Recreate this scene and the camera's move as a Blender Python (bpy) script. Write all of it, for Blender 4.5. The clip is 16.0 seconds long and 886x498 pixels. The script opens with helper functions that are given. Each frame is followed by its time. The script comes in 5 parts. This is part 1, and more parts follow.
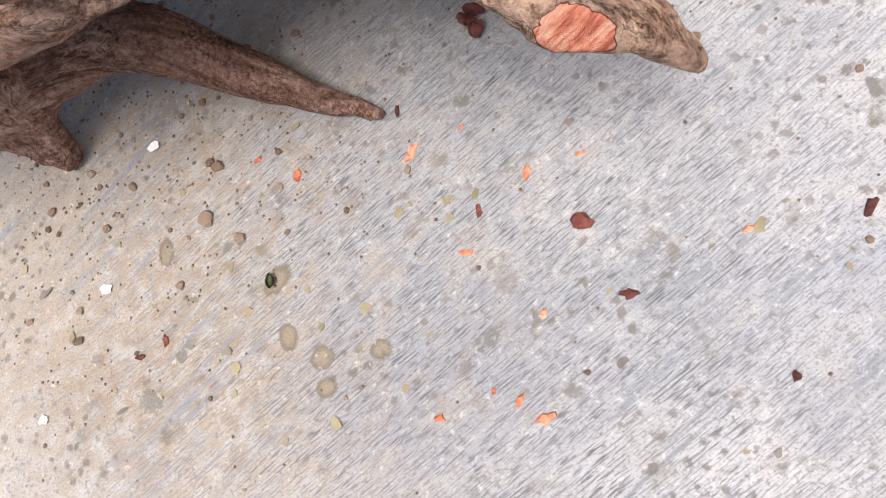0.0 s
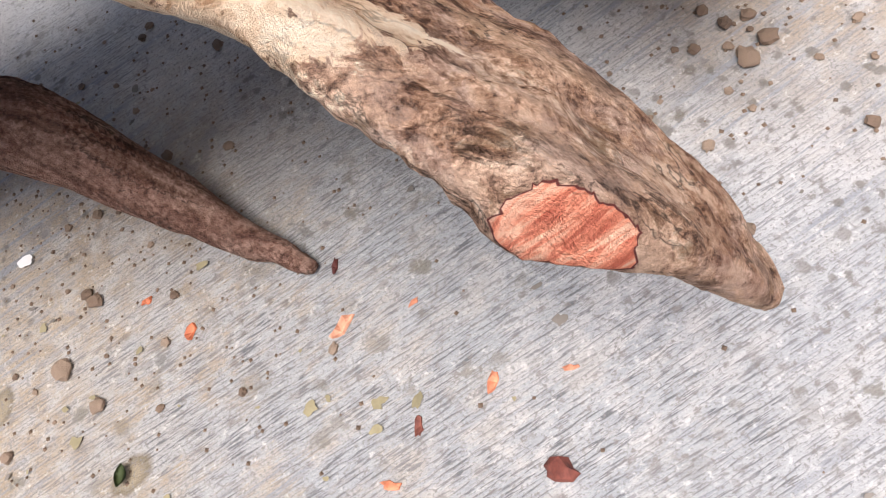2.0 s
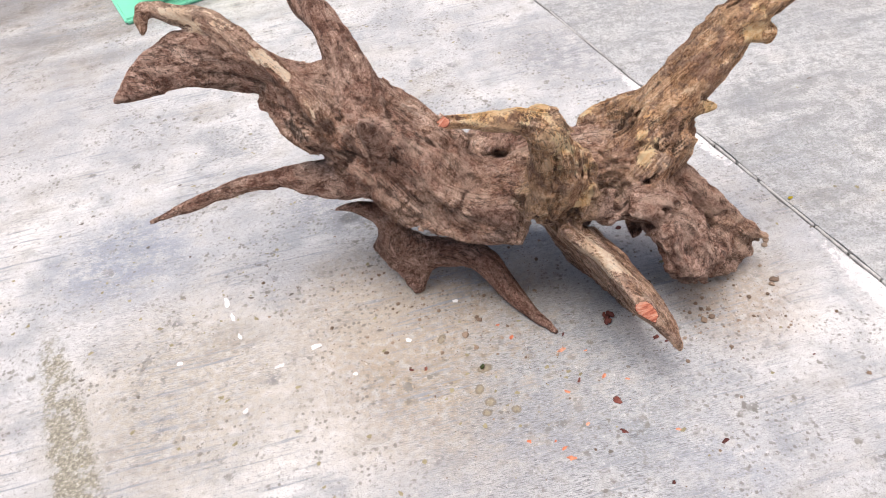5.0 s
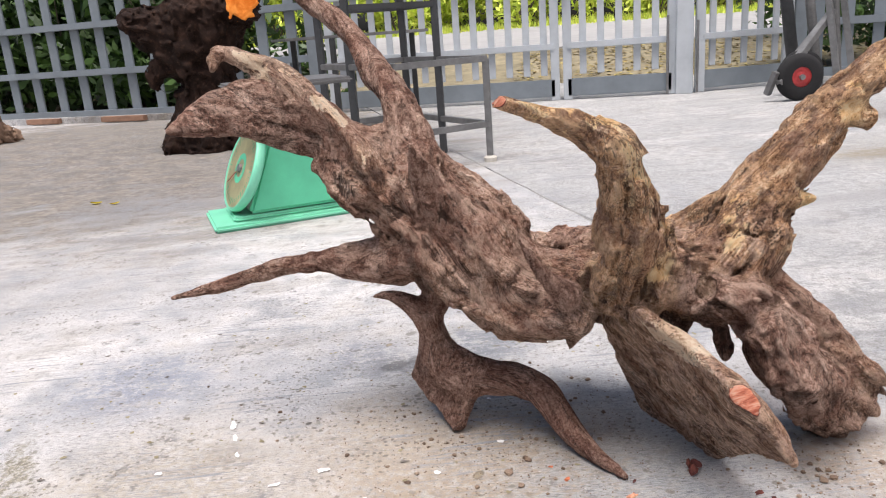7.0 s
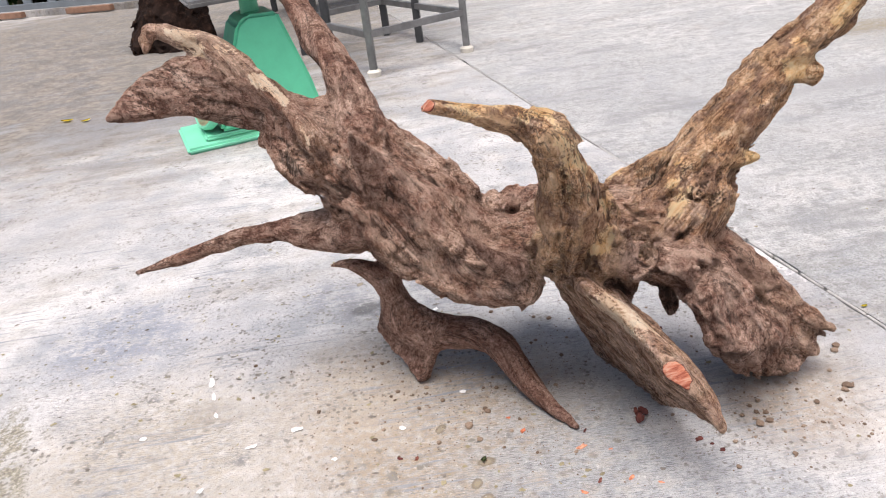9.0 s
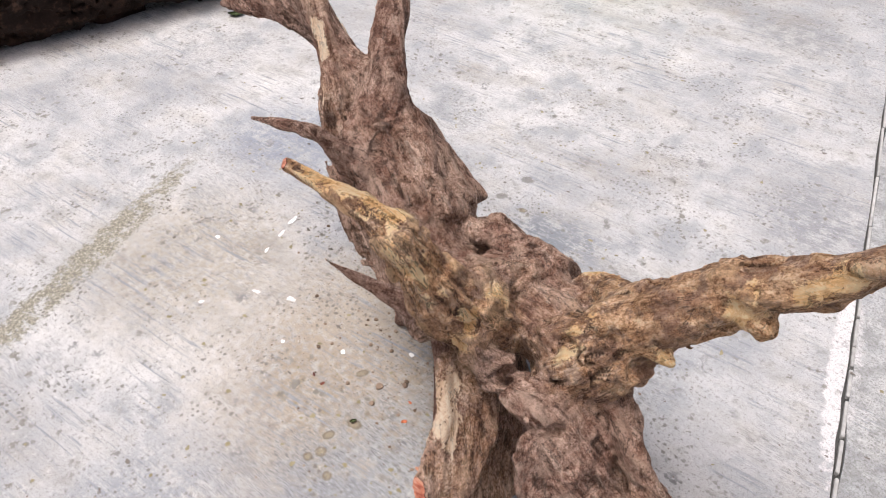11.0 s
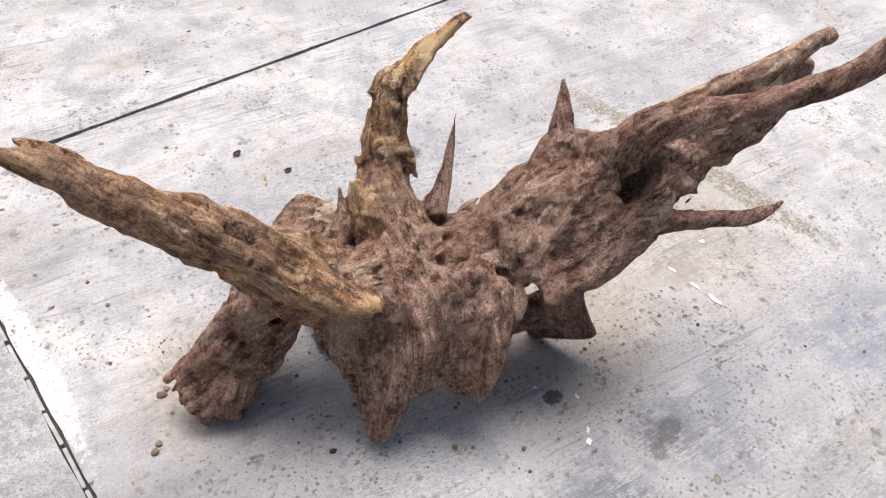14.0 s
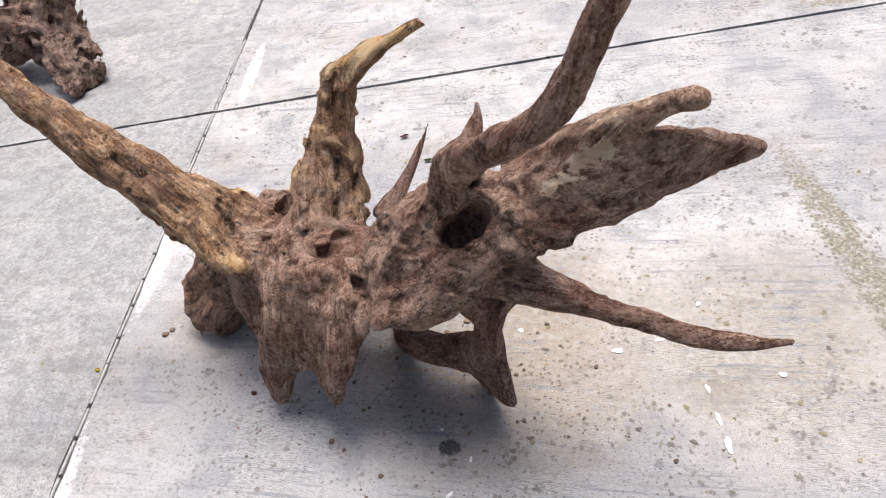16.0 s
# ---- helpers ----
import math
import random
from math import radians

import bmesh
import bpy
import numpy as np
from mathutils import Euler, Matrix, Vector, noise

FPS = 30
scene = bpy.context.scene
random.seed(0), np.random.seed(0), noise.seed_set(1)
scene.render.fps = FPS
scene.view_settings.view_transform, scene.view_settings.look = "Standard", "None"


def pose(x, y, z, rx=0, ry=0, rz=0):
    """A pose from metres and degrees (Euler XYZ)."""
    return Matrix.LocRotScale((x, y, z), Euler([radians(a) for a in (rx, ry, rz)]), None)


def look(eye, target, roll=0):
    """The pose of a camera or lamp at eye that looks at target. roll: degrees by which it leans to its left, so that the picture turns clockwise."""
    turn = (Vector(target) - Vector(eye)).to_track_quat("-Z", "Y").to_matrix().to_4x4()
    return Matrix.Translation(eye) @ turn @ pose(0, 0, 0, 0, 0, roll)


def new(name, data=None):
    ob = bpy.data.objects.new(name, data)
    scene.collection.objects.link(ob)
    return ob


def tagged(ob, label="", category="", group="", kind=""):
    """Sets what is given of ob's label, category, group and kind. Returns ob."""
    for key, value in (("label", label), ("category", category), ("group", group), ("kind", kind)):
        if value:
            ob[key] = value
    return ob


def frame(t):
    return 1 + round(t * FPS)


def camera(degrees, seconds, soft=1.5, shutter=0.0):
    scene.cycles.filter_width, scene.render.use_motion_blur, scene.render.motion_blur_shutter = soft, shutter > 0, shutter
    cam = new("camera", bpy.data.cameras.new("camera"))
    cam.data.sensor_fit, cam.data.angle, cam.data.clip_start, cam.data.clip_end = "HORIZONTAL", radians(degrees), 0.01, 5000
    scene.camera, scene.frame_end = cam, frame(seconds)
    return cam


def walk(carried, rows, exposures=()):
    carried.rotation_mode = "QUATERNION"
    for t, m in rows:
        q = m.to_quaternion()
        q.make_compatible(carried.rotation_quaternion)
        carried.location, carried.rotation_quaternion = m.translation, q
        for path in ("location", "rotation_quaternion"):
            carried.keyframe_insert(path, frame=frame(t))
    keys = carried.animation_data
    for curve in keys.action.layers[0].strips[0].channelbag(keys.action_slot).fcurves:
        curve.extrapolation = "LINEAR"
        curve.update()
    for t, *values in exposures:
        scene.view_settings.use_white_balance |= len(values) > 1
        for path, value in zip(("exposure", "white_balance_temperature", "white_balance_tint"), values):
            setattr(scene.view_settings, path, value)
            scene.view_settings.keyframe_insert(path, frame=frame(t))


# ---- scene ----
cam = camera(60.7, 16.0, 1.1)
PATH = [
    (0, (0.122, 0.143, 0.497), (-0.198, 0.796, -1.366), -55.6),
    (0.5, (0.146, 0.21, 0.332), (-0.289, 0.939, -1.479), -49.9),
    (1, (0.156, 0.244, 0.335), (-0.263, 1.06, -1.442), -44.8),
    (1.5, (0.156, 0.232, 0.356), (-0.129, 1.105, -1.421), -38.8),
    (2, (0.156, 0.227, 0.361), (-0.046, 1.135, -1.41), -35.2),
    (2.5, (0.148, 0.219, 0.372), (-0.019, 1.153, -1.388), -32.7),
    (3, (0.061, 0.118, 0.582), (-0.086, 1.158, -1.12), -26.1),
    (3.5, (-0.145, -0.024, 0.883), (-0.207, 1.19, -0.705), -16.1),
    (4, (-0.153, -0.153, 1.019), (-0.211, 1.198, -0.455), -12.2),
    (4.2, (-0.13, -0.24, 1.065), (-0.196, 1.141, -0.381), -11.1),
    (6.5, (0.034, -0.524, 0.868), (-0.339, 1.215, -0.047), -5.7),
    (7, (-0.023, -0.51, 0.616), (-0.358, 1.383, 0.063), -4.2),
    (7.5, (0.009, -0.534, 0.562), (-0.147, 1.412, 0.129), -6.1),
    (8, (0.004, -0.499, 0.552), (-0.17, 1.434, 0.072), -6.6),
    (8.5, (0.004, -0.489, 0.549), (-0.235, 1.419, 0.001), -6.5),
    (9, (0.051, -0.461, 0.761), (-0.289, 1.299, -0.126), -7.6),
    (9.2, (0.096, -0.46, 0.964), (-0.308, 1.207, -0.066), -8.3),
    (11.3, (0.592, 0.161, 1.078), (-0.626, 0.928, -0.31), 2.1),
    (11.5, (0.597, 0.263, 1.096), (-0.672, 0.886, -0.318), 3.5),
    (12, (0.571, 0.5, 1.087), (-0.782, 0.615, -0.382), 3.4),
    (12.5, (0.563, 0.705, 1.093), (-0.72, 0.34, -0.397), 3.4),
    (13, (0.491, 0.855, 1.083), (-0.587, 0.09, -0.418), 5.4),
    (13.5, (0.363, 1.016, 1.094), (-0.4, -0.073, -0.4), 5.8),
    (14, (0.265, 1.287, 1.126), (-0.219, 0.016, -0.341), 6.0),
    (14.5, (0.136, 1.403, 1.137), (-0.028, 0.001, -0.28), 4.6),
    (15, (-0.046, 1.4, 1.136), (0.232, -0.027, -0.238), -1.2),
    (15.5, (-0.395, 1.376, 1.066), (0.357, 0.046, -0.225), -13.7),
    (16, (-0.639, 1.207, 1.036), (0.2, -0.007, -0.314), -15.1),
]
walk(cam, [(t, look(eye, target, roll)) for t, eye, target, roll in PATH],
     [(t, stops + 0.18, 6350, 14) for t, stops in ((0, 0.66), (2.5, 0.75), (4, 0.52), (6.5, 0.5), (8.5, 0.58), (11.5, 0.34), (14, 0.45), (16, 0.48))])

# ---- light ----
world = bpy.data.worlds.new("world")
scene.world = world
world.use_nodes = True
wn = world.node_tree
sky = wn.nodes.new("ShaderNodeTexSky")
sky.sky_type = "NISHITA"
sky.sun_disc = False
sky.sun_elevation, sky.sun_rotation = radians(62), radians(140)
sky.air_density, sky.dust_density, sky.ozone_density = 1.0, 6.0, 1.0
wn.nodes["Background"].inputs["Strength"].default_value = 0.075
wn.links.new(sky.outputs["Color"], wn.nodes["Background"].inputs["Color"])

sun_data = bpy.data.lights.new("sun", "SUN")
sun_data.energy, sun_data.angle, sun_data.color = 2.8, radians(30), (1.0, 0.96, 0.9)
sun = new("sun", sun_data)
sun.matrix_world = look((-0.8, -0.5, 5.0), (0, 0.6, 0))

# ---- materials ----
class Nodes:
    """Short hand for building a node material."""

    def __init__(self, name):
        self.mat = bpy.data.materials.new(name)
        self.mat.use_nodes = True
        self.tree = self.mat.node_tree
        self.bsdf = self.tree.nodes["Principled BSDF"]
        self.coord = self.tree.nodes.new("ShaderNodeTexCoord").outputs["Object"]

    def link(self, a, b):
        self.tree.links.new(a, b)

    def node(self, kind, **inputs):
        n = self.tree.nodes.new("ShaderNode" + kind)
        for key, value in inputs.items():
            self.set(n.inputs[key.replace("_", " ")], value)
        return n

    def set(self, socket, value):
        if isinstance(value, bpy.types.NodeSocket):
            self.link(value, socket)
        else:
            socket.default_value = value

    def mapped(self, scale, turn=(0, 0, 0)):
        n = self.node("Mapping", Vector=self.coord)
        n.inputs["Scale"].default_value = scale
        n.inputs["Rotation"].default_value = turn
        return n.outputs["Vector"]

    def stretched(self, lengths, turn):
        """Coordinates turned first and then measured in those lengths."""
        n = self.node("Mapping", Vector=self.coord)
        n.vector_type = "TEXTURE"
        n.inputs["Scale"].default_value = lengths
        n.inputs["Rotation"].default_value = turn
        return n.outputs["Vector"]

    def shifted(self, by):
        n = self.node("Mapping", Vector=self.coord)
        n.inputs["Location"].default_value = by
        return n.outputs["Vector"]

    def ball(self, at, reach):
        """1 at a place, falling to 0 at reach."""
        n = self.tree.nodes.new("ShaderNodeVectorMath")
        n.operation = "DISTANCE"
        self.link(self.coord, n.inputs[0])
        n.inputs[1].default_value = at
        return self.ramp(self.math("DIVIDE", n.outputs["Value"], reach), (0.35, 1.0), (1.0, 0.0))

    def spot(self, at, sizes, turn, edge, inner, outer):
        """A turned oval with a ragged edge: 1 inside, 0 outside."""
        n = self.node("Mapping", Vector=self.coord)
        n.vector_type = "TEXTURE"
        n.inputs["Location"].default_value = (*at, 0)
        n.inputs["Scale"].default_value = (*sizes, 1)
        n.inputs["Rotation"].default_value = (0, 0, radians(turn))
        d = self.tree.nodes.new("ShaderNodeVectorMath")
        d.operation = "LENGTH"
        self.link(n.outputs["Vector"], d.inputs[0])
        return self.ramp(self.math("ADD", d.outputs["Value"], self.math("MULTIPLY", edge, 0.4)), (inner, 1.0), (outer, 0.0))

    def noise(self, scale, detail=4.0, rough=0.55, vector=None, distortion=0.0):
        n = self.node("TexNoise", Scale=scale, Detail=detail, Roughness=rough, Distortion=distortion)
        self.link(self.coord if vector is None else vector, n.inputs["Vector"])
        return n.outputs["Fac"]

    def cells(self, scale, vector=None, feature="F1"):
        n = self.node("TexVoronoi", Scale=scale)
        n.feature = feature
        n.voronoi_dimensions = "2D"
        self.link(self.coord if vector is None else vector, n.inputs["Vector"])
        return n

    def ramp(self, fac, *stops):
        if len(stops) == 2 and not any(isinstance(c, tuple) for _, c in stops):
            (a, low), (b, high) = stops
            return self.node("MapRange", Value=fac, From_Min=a, From_Max=b, To_Min=low, To_Max=high).outputs["Result"]
        n = self.tree.nodes.new("ShaderNodeValToRGB")
        self.link(fac, n.inputs["Fac"])
        e = n.color_ramp.elements
        while len(e) < len(stops):
            e.new(0.5)
        for item, (at, colour) in zip(e, stops):
            item.position = at
            item.color = (*colour, 1) if isinstance(colour, tuple) else (colour, colour, colour, 1)
        return n.outputs["Color"]

    def mix(self, fac, a, b, kind="MIX"):
        n = self.tree.nodes.new("ShaderNodeMix")
        n.data_type, n.blend_type = "RGBA", kind
        for socket, value in ((n.inputs[0], fac), (n.inputs[6], a), (n.inputs[7], b)):
            self.set(socket, (*value, 1) if isinstance(value, tuple) and len(value) == 3 else value)
        return n.outputs[2]

    def math(self, op, a, b=0.5):
        n = self.tree.nodes.new("ShaderNodeMath")
        n.operation = op
        self.set(n.inputs[0], a), self.set(n.inputs[1], b)
        return n.outputs[0]

    def attribute(self, name):
        n = self.tree.nodes.new("ShaderNodeAttribute")
        n.attribute_name = name
        return n.outputs["Fac"]

    def vector_attribute(self, name):
        n = self.tree.nodes.new("ShaderNodeAttribute")
        n.attribute_name = name
        return n.outputs["Vector"]

    def random(self):
        return self.tree.nodes.new("ShaderNodeObjectInfo").outputs["Random"]

    def bump(self, height, strength=0.4, distance=0.002, below=None):
        n = self.node("Bump", Strength=strength, Distance=distance, Height=height)
        if below is not None:
            self.link(below, n.inputs["Normal"])
        return n.outputs["Normal"]

    def done(self, colour, rough=0.8, normal=None, metal=0.0):
        self.set(self.bsdf.inputs["Base Color"], (*colour, 1) if isinstance(colour, tuple) else colour)
        self.set(self.bsdf.inputs["Roughness"], rough)
        self.set(self.bsdf.inputs["Metallic"], metal)
        if normal is not None:
            self.link(normal, self.bsdf.inputs["Normal"])
        return self.mat


def cut_colour(m, pinkish):
    """Fresh-sawn wood: rays and rings, lighter in the middle."""
    rings = m.noise(1.0, 5, 0.7, m.stretched((0.025, 0.0035, 0.02), (0.4, 0.9, 0.5)), 0.8)
    tone = m.noise(40, 4, 0.6)
    if pinkish:
        col = m.ramp(rings, (0.38, (0.6, 0.15, 0.09)), (0.48, (0.88, 0.32, 0.2)), (0.6, (0.96, 0.58, 0.41)))
        return m.mix(m.ramp(tone, (0.38, 0.6), (0.45, 0.0)), col, (0.45, 0.11, 0.06))
    return m.ramp(m.noise(9, 5, 0.6, None, 1.5), (0.4, (0.7, 0.17, 0.015)), (0.6, (0.92, 0.33, 0.06)))


def driftwood_material():
    m = Nodes("weathered_root_wood")
    tan, grain_shade, red, sap, cut = (m.attribute(n) for n in ("tan", "grain_shade", "red", "sap", "cut"))
    along = m.vector_attribute("fib")
    big, mid, speck = m.noise(9, 5, 0.62, None, 0.6), m.noise(52, 7, 0.72, None, 0.6), m.noise(230, 6, 0.78)
    fibre = m.noise(70, 8, 0.74, along, 0.7)
    thread = m.noise(330, 4, 0.7, along, 0.4)
    gap = m.math("ABSOLUTE", m.math("SUBTRACT", m.noise(34, 5, 0.62, along, 0.8), 0.5), 0)
    crack = m.math("MULTIPLY", m.ramp(gap, (0.0, 1.0), (0.022, 0.0)), m.ramp(m.noise(14, 3, 0.6, m.shifted((4.1, 0.3, 2.2))), (0.42, 0.0), (0.55, 1.0)))
    # fuzz of fine fibres: dusty beige threads over brown, dark between them
    fuzz = m.math("ADD", m.math("MULTIPLY", speck, 0.28), m.math("ADD", m.math("MULTIPLY", thread, 0.22), m.math("MULTIPLY", fibre, 0.5)))
    brown = m.ramp(fuzz, (0.41, (0.05, 0.024, 0.018)), (0.46, (0.26, 0.148, 0.106)), (0.51, (0.54, 0.355, 0.272)), (0.57, (0.95, 0.74, 0.61)))
    ruddy = m.ramp(fuzz, (0.39, (0.055, 0.022, 0.016)), (0.48, (0.28, 0.142, 0.103)), (0.58, (0.66, 0.43, 0.335)))
    brown = m.mix(m.ramp(big, (0.46, 0.9), (0.54, 0.0)), brown, ruddy)
    brown = m.mix(m.ramp(m.noise(17, 5, 0.65, m.shifted((5.5, 2.1, 8.4)), 0.5), (0.52, 0.0), (0.62, 0.7)), brown, m.ramp(fuzz, (0.4, (0.3, 0.19, 0.145)), (0.56, (0.78, 0.57, 0.455))))
    brown = m.mix(m.ramp(mid, (0.53, 0.0), (0.6, 0.6)), brown, (0.68, 0.485, 0.385))
    # dark patches, widened to put the shade of deep pits into the colour
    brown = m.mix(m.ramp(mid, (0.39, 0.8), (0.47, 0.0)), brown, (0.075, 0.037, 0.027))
    # outer crust: ochre wood under broken brown bark
    ochre = m.ramp(fuzz, (0.42, (0.15, 0.065, 0.027)), (0.47, (0.56, 0.3, 0.145)), (0.52, (0.86, 0.54, 0.29)), (0.57, (0.99, 0.77, 0.5)))
    bark = m.ramp(m.noise(36, 6, 0.7, m.shifted((1.3, 7.7, 3.1)), 0.5), (0.5, 0.0), (0.56, 0.8))
    ochre = m.mix(bark, ochre, m.ramp(fuzz, (0.41, (0.06, 0.033, 0.022)), (0.51, (0.29, 0.175, 0.12)), (0.6, (0.6, 0.42, 0.31))))
    ochre = m.mix(m.ramp(big, (0.38, 0.5), (0.46, 0.0)), ochre, (0.36, 0.2, 0.13))
    col = m.mix(tan, brown, ochre)
    col = m.mix(red, col, ruddy)
    # raised grain lightened; grooves, pits and splits get shade in the colour
    col = m.mix(m.ramp(grain_shade, (0.58, 0.0), (0.76, 0.5)), col, m.mix(tan, (0.62, 0.45, 0.36), (0.92, 0.63, 0.34)))
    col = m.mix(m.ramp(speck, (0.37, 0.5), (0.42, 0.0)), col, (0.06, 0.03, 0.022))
    col = m.mix(m.ramp(grain_shade, (0.24, 0.8), (0.4, 0.0)), col, (0.03, 0.016, 0.012))
    torn = m.math("ADD", m.math("SUBTRACT", mid, 0.5), m.math("SUBTRACT", fibre, 0.5))
    bare = m.ramp(m.math("ADD", sap, m.math("MULTIPLY", torn, 1.8)), (0.45, 0.0), (0.53, 0.95))
    cream = m.ramp(fibre, (0.38, (0.5, 0.3, 0.17)), (0.47, (0.86, 0.64, 0.44)), (0.58, (0.97, 0.82, 0.64)))
    honey = m.ramp(fibre, (0.38, (0.5, 0.26, 0.1)), (0.47, (0.9, 0.57, 0.27)), (0.58, (1.0, 0.78, 0.48)))
    col = m.mix(bare, col, m.mix(m.ramp(tan, (0.3, 0.0), (0.5, 1.0)), cream, honey))
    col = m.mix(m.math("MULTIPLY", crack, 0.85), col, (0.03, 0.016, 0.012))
    col = m.mix(m.ramp(cut, (0.3, 0.0), (0.36, 1.0)), col, (0.16, 0.04, 0.035))
    col = m.mix(m.ramp(cut, (0.46, 0.0), (0.52, 1.0)), col, cut_colour(m, True))
    h = m.math("ADD", m.math("MULTIPLY", mid, 0.8), m.math("SUBTRACT", m.math("MULTIPLY", fibre, 0.6), m.math("MULTIPLY", crack, 0.4)))
    n1 = m.bump(h, 1.0, 0.026)
    n2 = m.bump(m.math("ADD", speck, m.math("MULTIPLY", thread, 0.8)), 1.0, 0.008, n1)
    m.bsdf.inputs["Specular IOR Level"].default_value = 0.2
    return m.done(col, 0.88, n2)


def dark_root_material():
    m = Nodes("dark_root_wood")
    big, mid, fine = m.noise(7, 6, 0.65), m.noise(40, 6, 0.7), m.noise(200, 4, 0.7)
    col = m.ramp(big, (0.3, (0.007, 0.004, 0.003)), (0.55, (0.022, 0.012, 0.009)), (0.75, (0.06, 0.032, 0.022)))
    col = m.mix(m.ramp(mid, (0.52, 0.0), (0.68, 0.4)), col, (0.12, 0.065, 0.042))
    col = m.mix(m.ramp(m.attribute("cut"), (0.46, 0.0), (0.52, 1.0)), col, cut_colour(m, False))
    m.bsdf.inputs["Specular IOR Level"].default_value = 0.15
    return m.done(col, 0.8, m.bump(fine, 0.6, 0.003, m.bump(mid, 0.9, 0.012)))


def concrete_material(name="worn_concrete", gritty=0.0):
    m = Nodes(name)
    large, mid, patch = m.noise(1.9, 6, 0.62), m.noise(7.5, 7, 0.66), m.noise(26, 6, 0.7)
    fine, grit, crumb = m.noise(150, 5, 0.75), m.noise(480, 4, 0.75), m.noise(75, 5, 0.7)
    # broom strokes: short, thin and dark
    brush = m.noise(1.0, 3, 0.6, m.stretched((0.016, 0.0013, 1.0), (0, 0, radians(11))), 0.2)
    stroke = m.noise(1.0, 5, 0.75, m.stretched((0.16, 0.008, 1.0), (0, 0, radians(14))), 0.5)
    col = m.ramp(large, (0.36, (0.4, 0.4, 0.41)), (0.5, (0.53, 0.523, 0.52)), (0.64, (0.62, 0.605, 0.59)))
    col = m.mix(m.ramp(mid, (0.36, 0.85), (0.5, 0.0)), col, (0.31, 0.32, 0.335))
    col = m.mix(m.ramp(mid, (0.54, 0.0), (0.7, 0.7)), col, (0.72, 0.7, 0.67))
    col = m.mix(m.ramp(patch, (0.36, 0.55), (0.5, 0.0)), col, (0.42, 0.41, 0.39))
    worn = m.math("MAXIMUM", m.ramp(m.noise(3.1, 5, 0.65, m.shifted((3.7, 1.3, 0))), (0.5, 0.03), (0.62, 0.7)), m.math("MULTIPLY", m.ball((0.06, 0.28, 0), 0.42), m.ramp(patch, (0.4, 0.45), (0.56, 1.0))))
    # trodden-in soil, and bluish worn places
    for at, reach, tint in (((-0.16, 0.44, 0), 0.36, (0.34, 0.265, 0.18)), ((-0.62, 0.35, 0), 0.3, (0.42, 0.37, 0.3)), ((0.36, 0.5, 0), 0.17, (0.33, 0.27, 0.21)), ((-0.3, 0.55, 0), 0.2, (0.42, 0.36, 0.29))):
        near = m.ball(at, reach)
        col = m.mix(m.math("MULTIPLY", m.math("MULTIPLY", near, m.ramp(crumb, (0.4, 0.3), (0.56, 1.0))), 0.95), col, tint)
    # brown soil film and shade by the left fence, painted into the colour
    soil_shade = m.math("ADD", m.ball((-3.2, 4.0, 0), 3.4), m.math("MULTIPLY", m.math("SUBTRACT", m.noise(1.0, 5, 0.65, m.stretched((0.5, 0.16, 1.0), (0, 0, radians(20)))), 0.5), 1.4))
    col = m.mix(m.ramp(m.math("ADD", soil_shade, m.math("MULTIPLY", m.math("SUBTRACT", mid, 0.5), 1.2)), (0.0, 0.0), (0.6, 0.92)), col, m.mix(m.ramp(mid, (0.42, 0.8), (0.56, 0.0)), m.ramp(patch, (0.38, (0.12, 0.1, 0.08)), (0.6, (0.26, 0.225, 0.18))), (0.1, 0.09, 0.078)))
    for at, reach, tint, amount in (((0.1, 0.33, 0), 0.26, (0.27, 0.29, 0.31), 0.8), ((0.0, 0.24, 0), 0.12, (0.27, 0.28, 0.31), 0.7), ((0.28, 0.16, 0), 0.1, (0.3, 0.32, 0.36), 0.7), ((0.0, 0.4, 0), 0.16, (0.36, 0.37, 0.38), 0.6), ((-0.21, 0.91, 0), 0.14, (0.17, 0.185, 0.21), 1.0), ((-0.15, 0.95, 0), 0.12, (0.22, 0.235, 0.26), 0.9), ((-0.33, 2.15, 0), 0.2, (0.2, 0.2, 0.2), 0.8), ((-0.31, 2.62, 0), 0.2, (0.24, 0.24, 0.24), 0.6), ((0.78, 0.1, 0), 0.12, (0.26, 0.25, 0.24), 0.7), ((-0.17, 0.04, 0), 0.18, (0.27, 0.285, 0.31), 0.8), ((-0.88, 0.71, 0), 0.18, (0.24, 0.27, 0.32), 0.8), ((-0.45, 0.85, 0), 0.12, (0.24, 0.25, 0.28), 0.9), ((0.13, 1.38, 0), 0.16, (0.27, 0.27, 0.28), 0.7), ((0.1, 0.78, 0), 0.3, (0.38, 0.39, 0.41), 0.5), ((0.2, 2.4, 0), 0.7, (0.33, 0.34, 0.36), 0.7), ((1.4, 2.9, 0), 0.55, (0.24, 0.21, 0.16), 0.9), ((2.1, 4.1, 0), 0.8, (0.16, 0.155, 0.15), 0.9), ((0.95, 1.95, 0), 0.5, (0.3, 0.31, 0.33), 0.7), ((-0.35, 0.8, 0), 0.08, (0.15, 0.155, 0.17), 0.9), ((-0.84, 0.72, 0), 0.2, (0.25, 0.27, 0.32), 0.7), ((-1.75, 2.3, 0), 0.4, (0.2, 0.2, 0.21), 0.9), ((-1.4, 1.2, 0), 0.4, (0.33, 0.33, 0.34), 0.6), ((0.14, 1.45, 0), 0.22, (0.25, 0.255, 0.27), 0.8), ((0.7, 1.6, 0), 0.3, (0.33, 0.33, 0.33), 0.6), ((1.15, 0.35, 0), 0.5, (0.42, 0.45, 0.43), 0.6)):
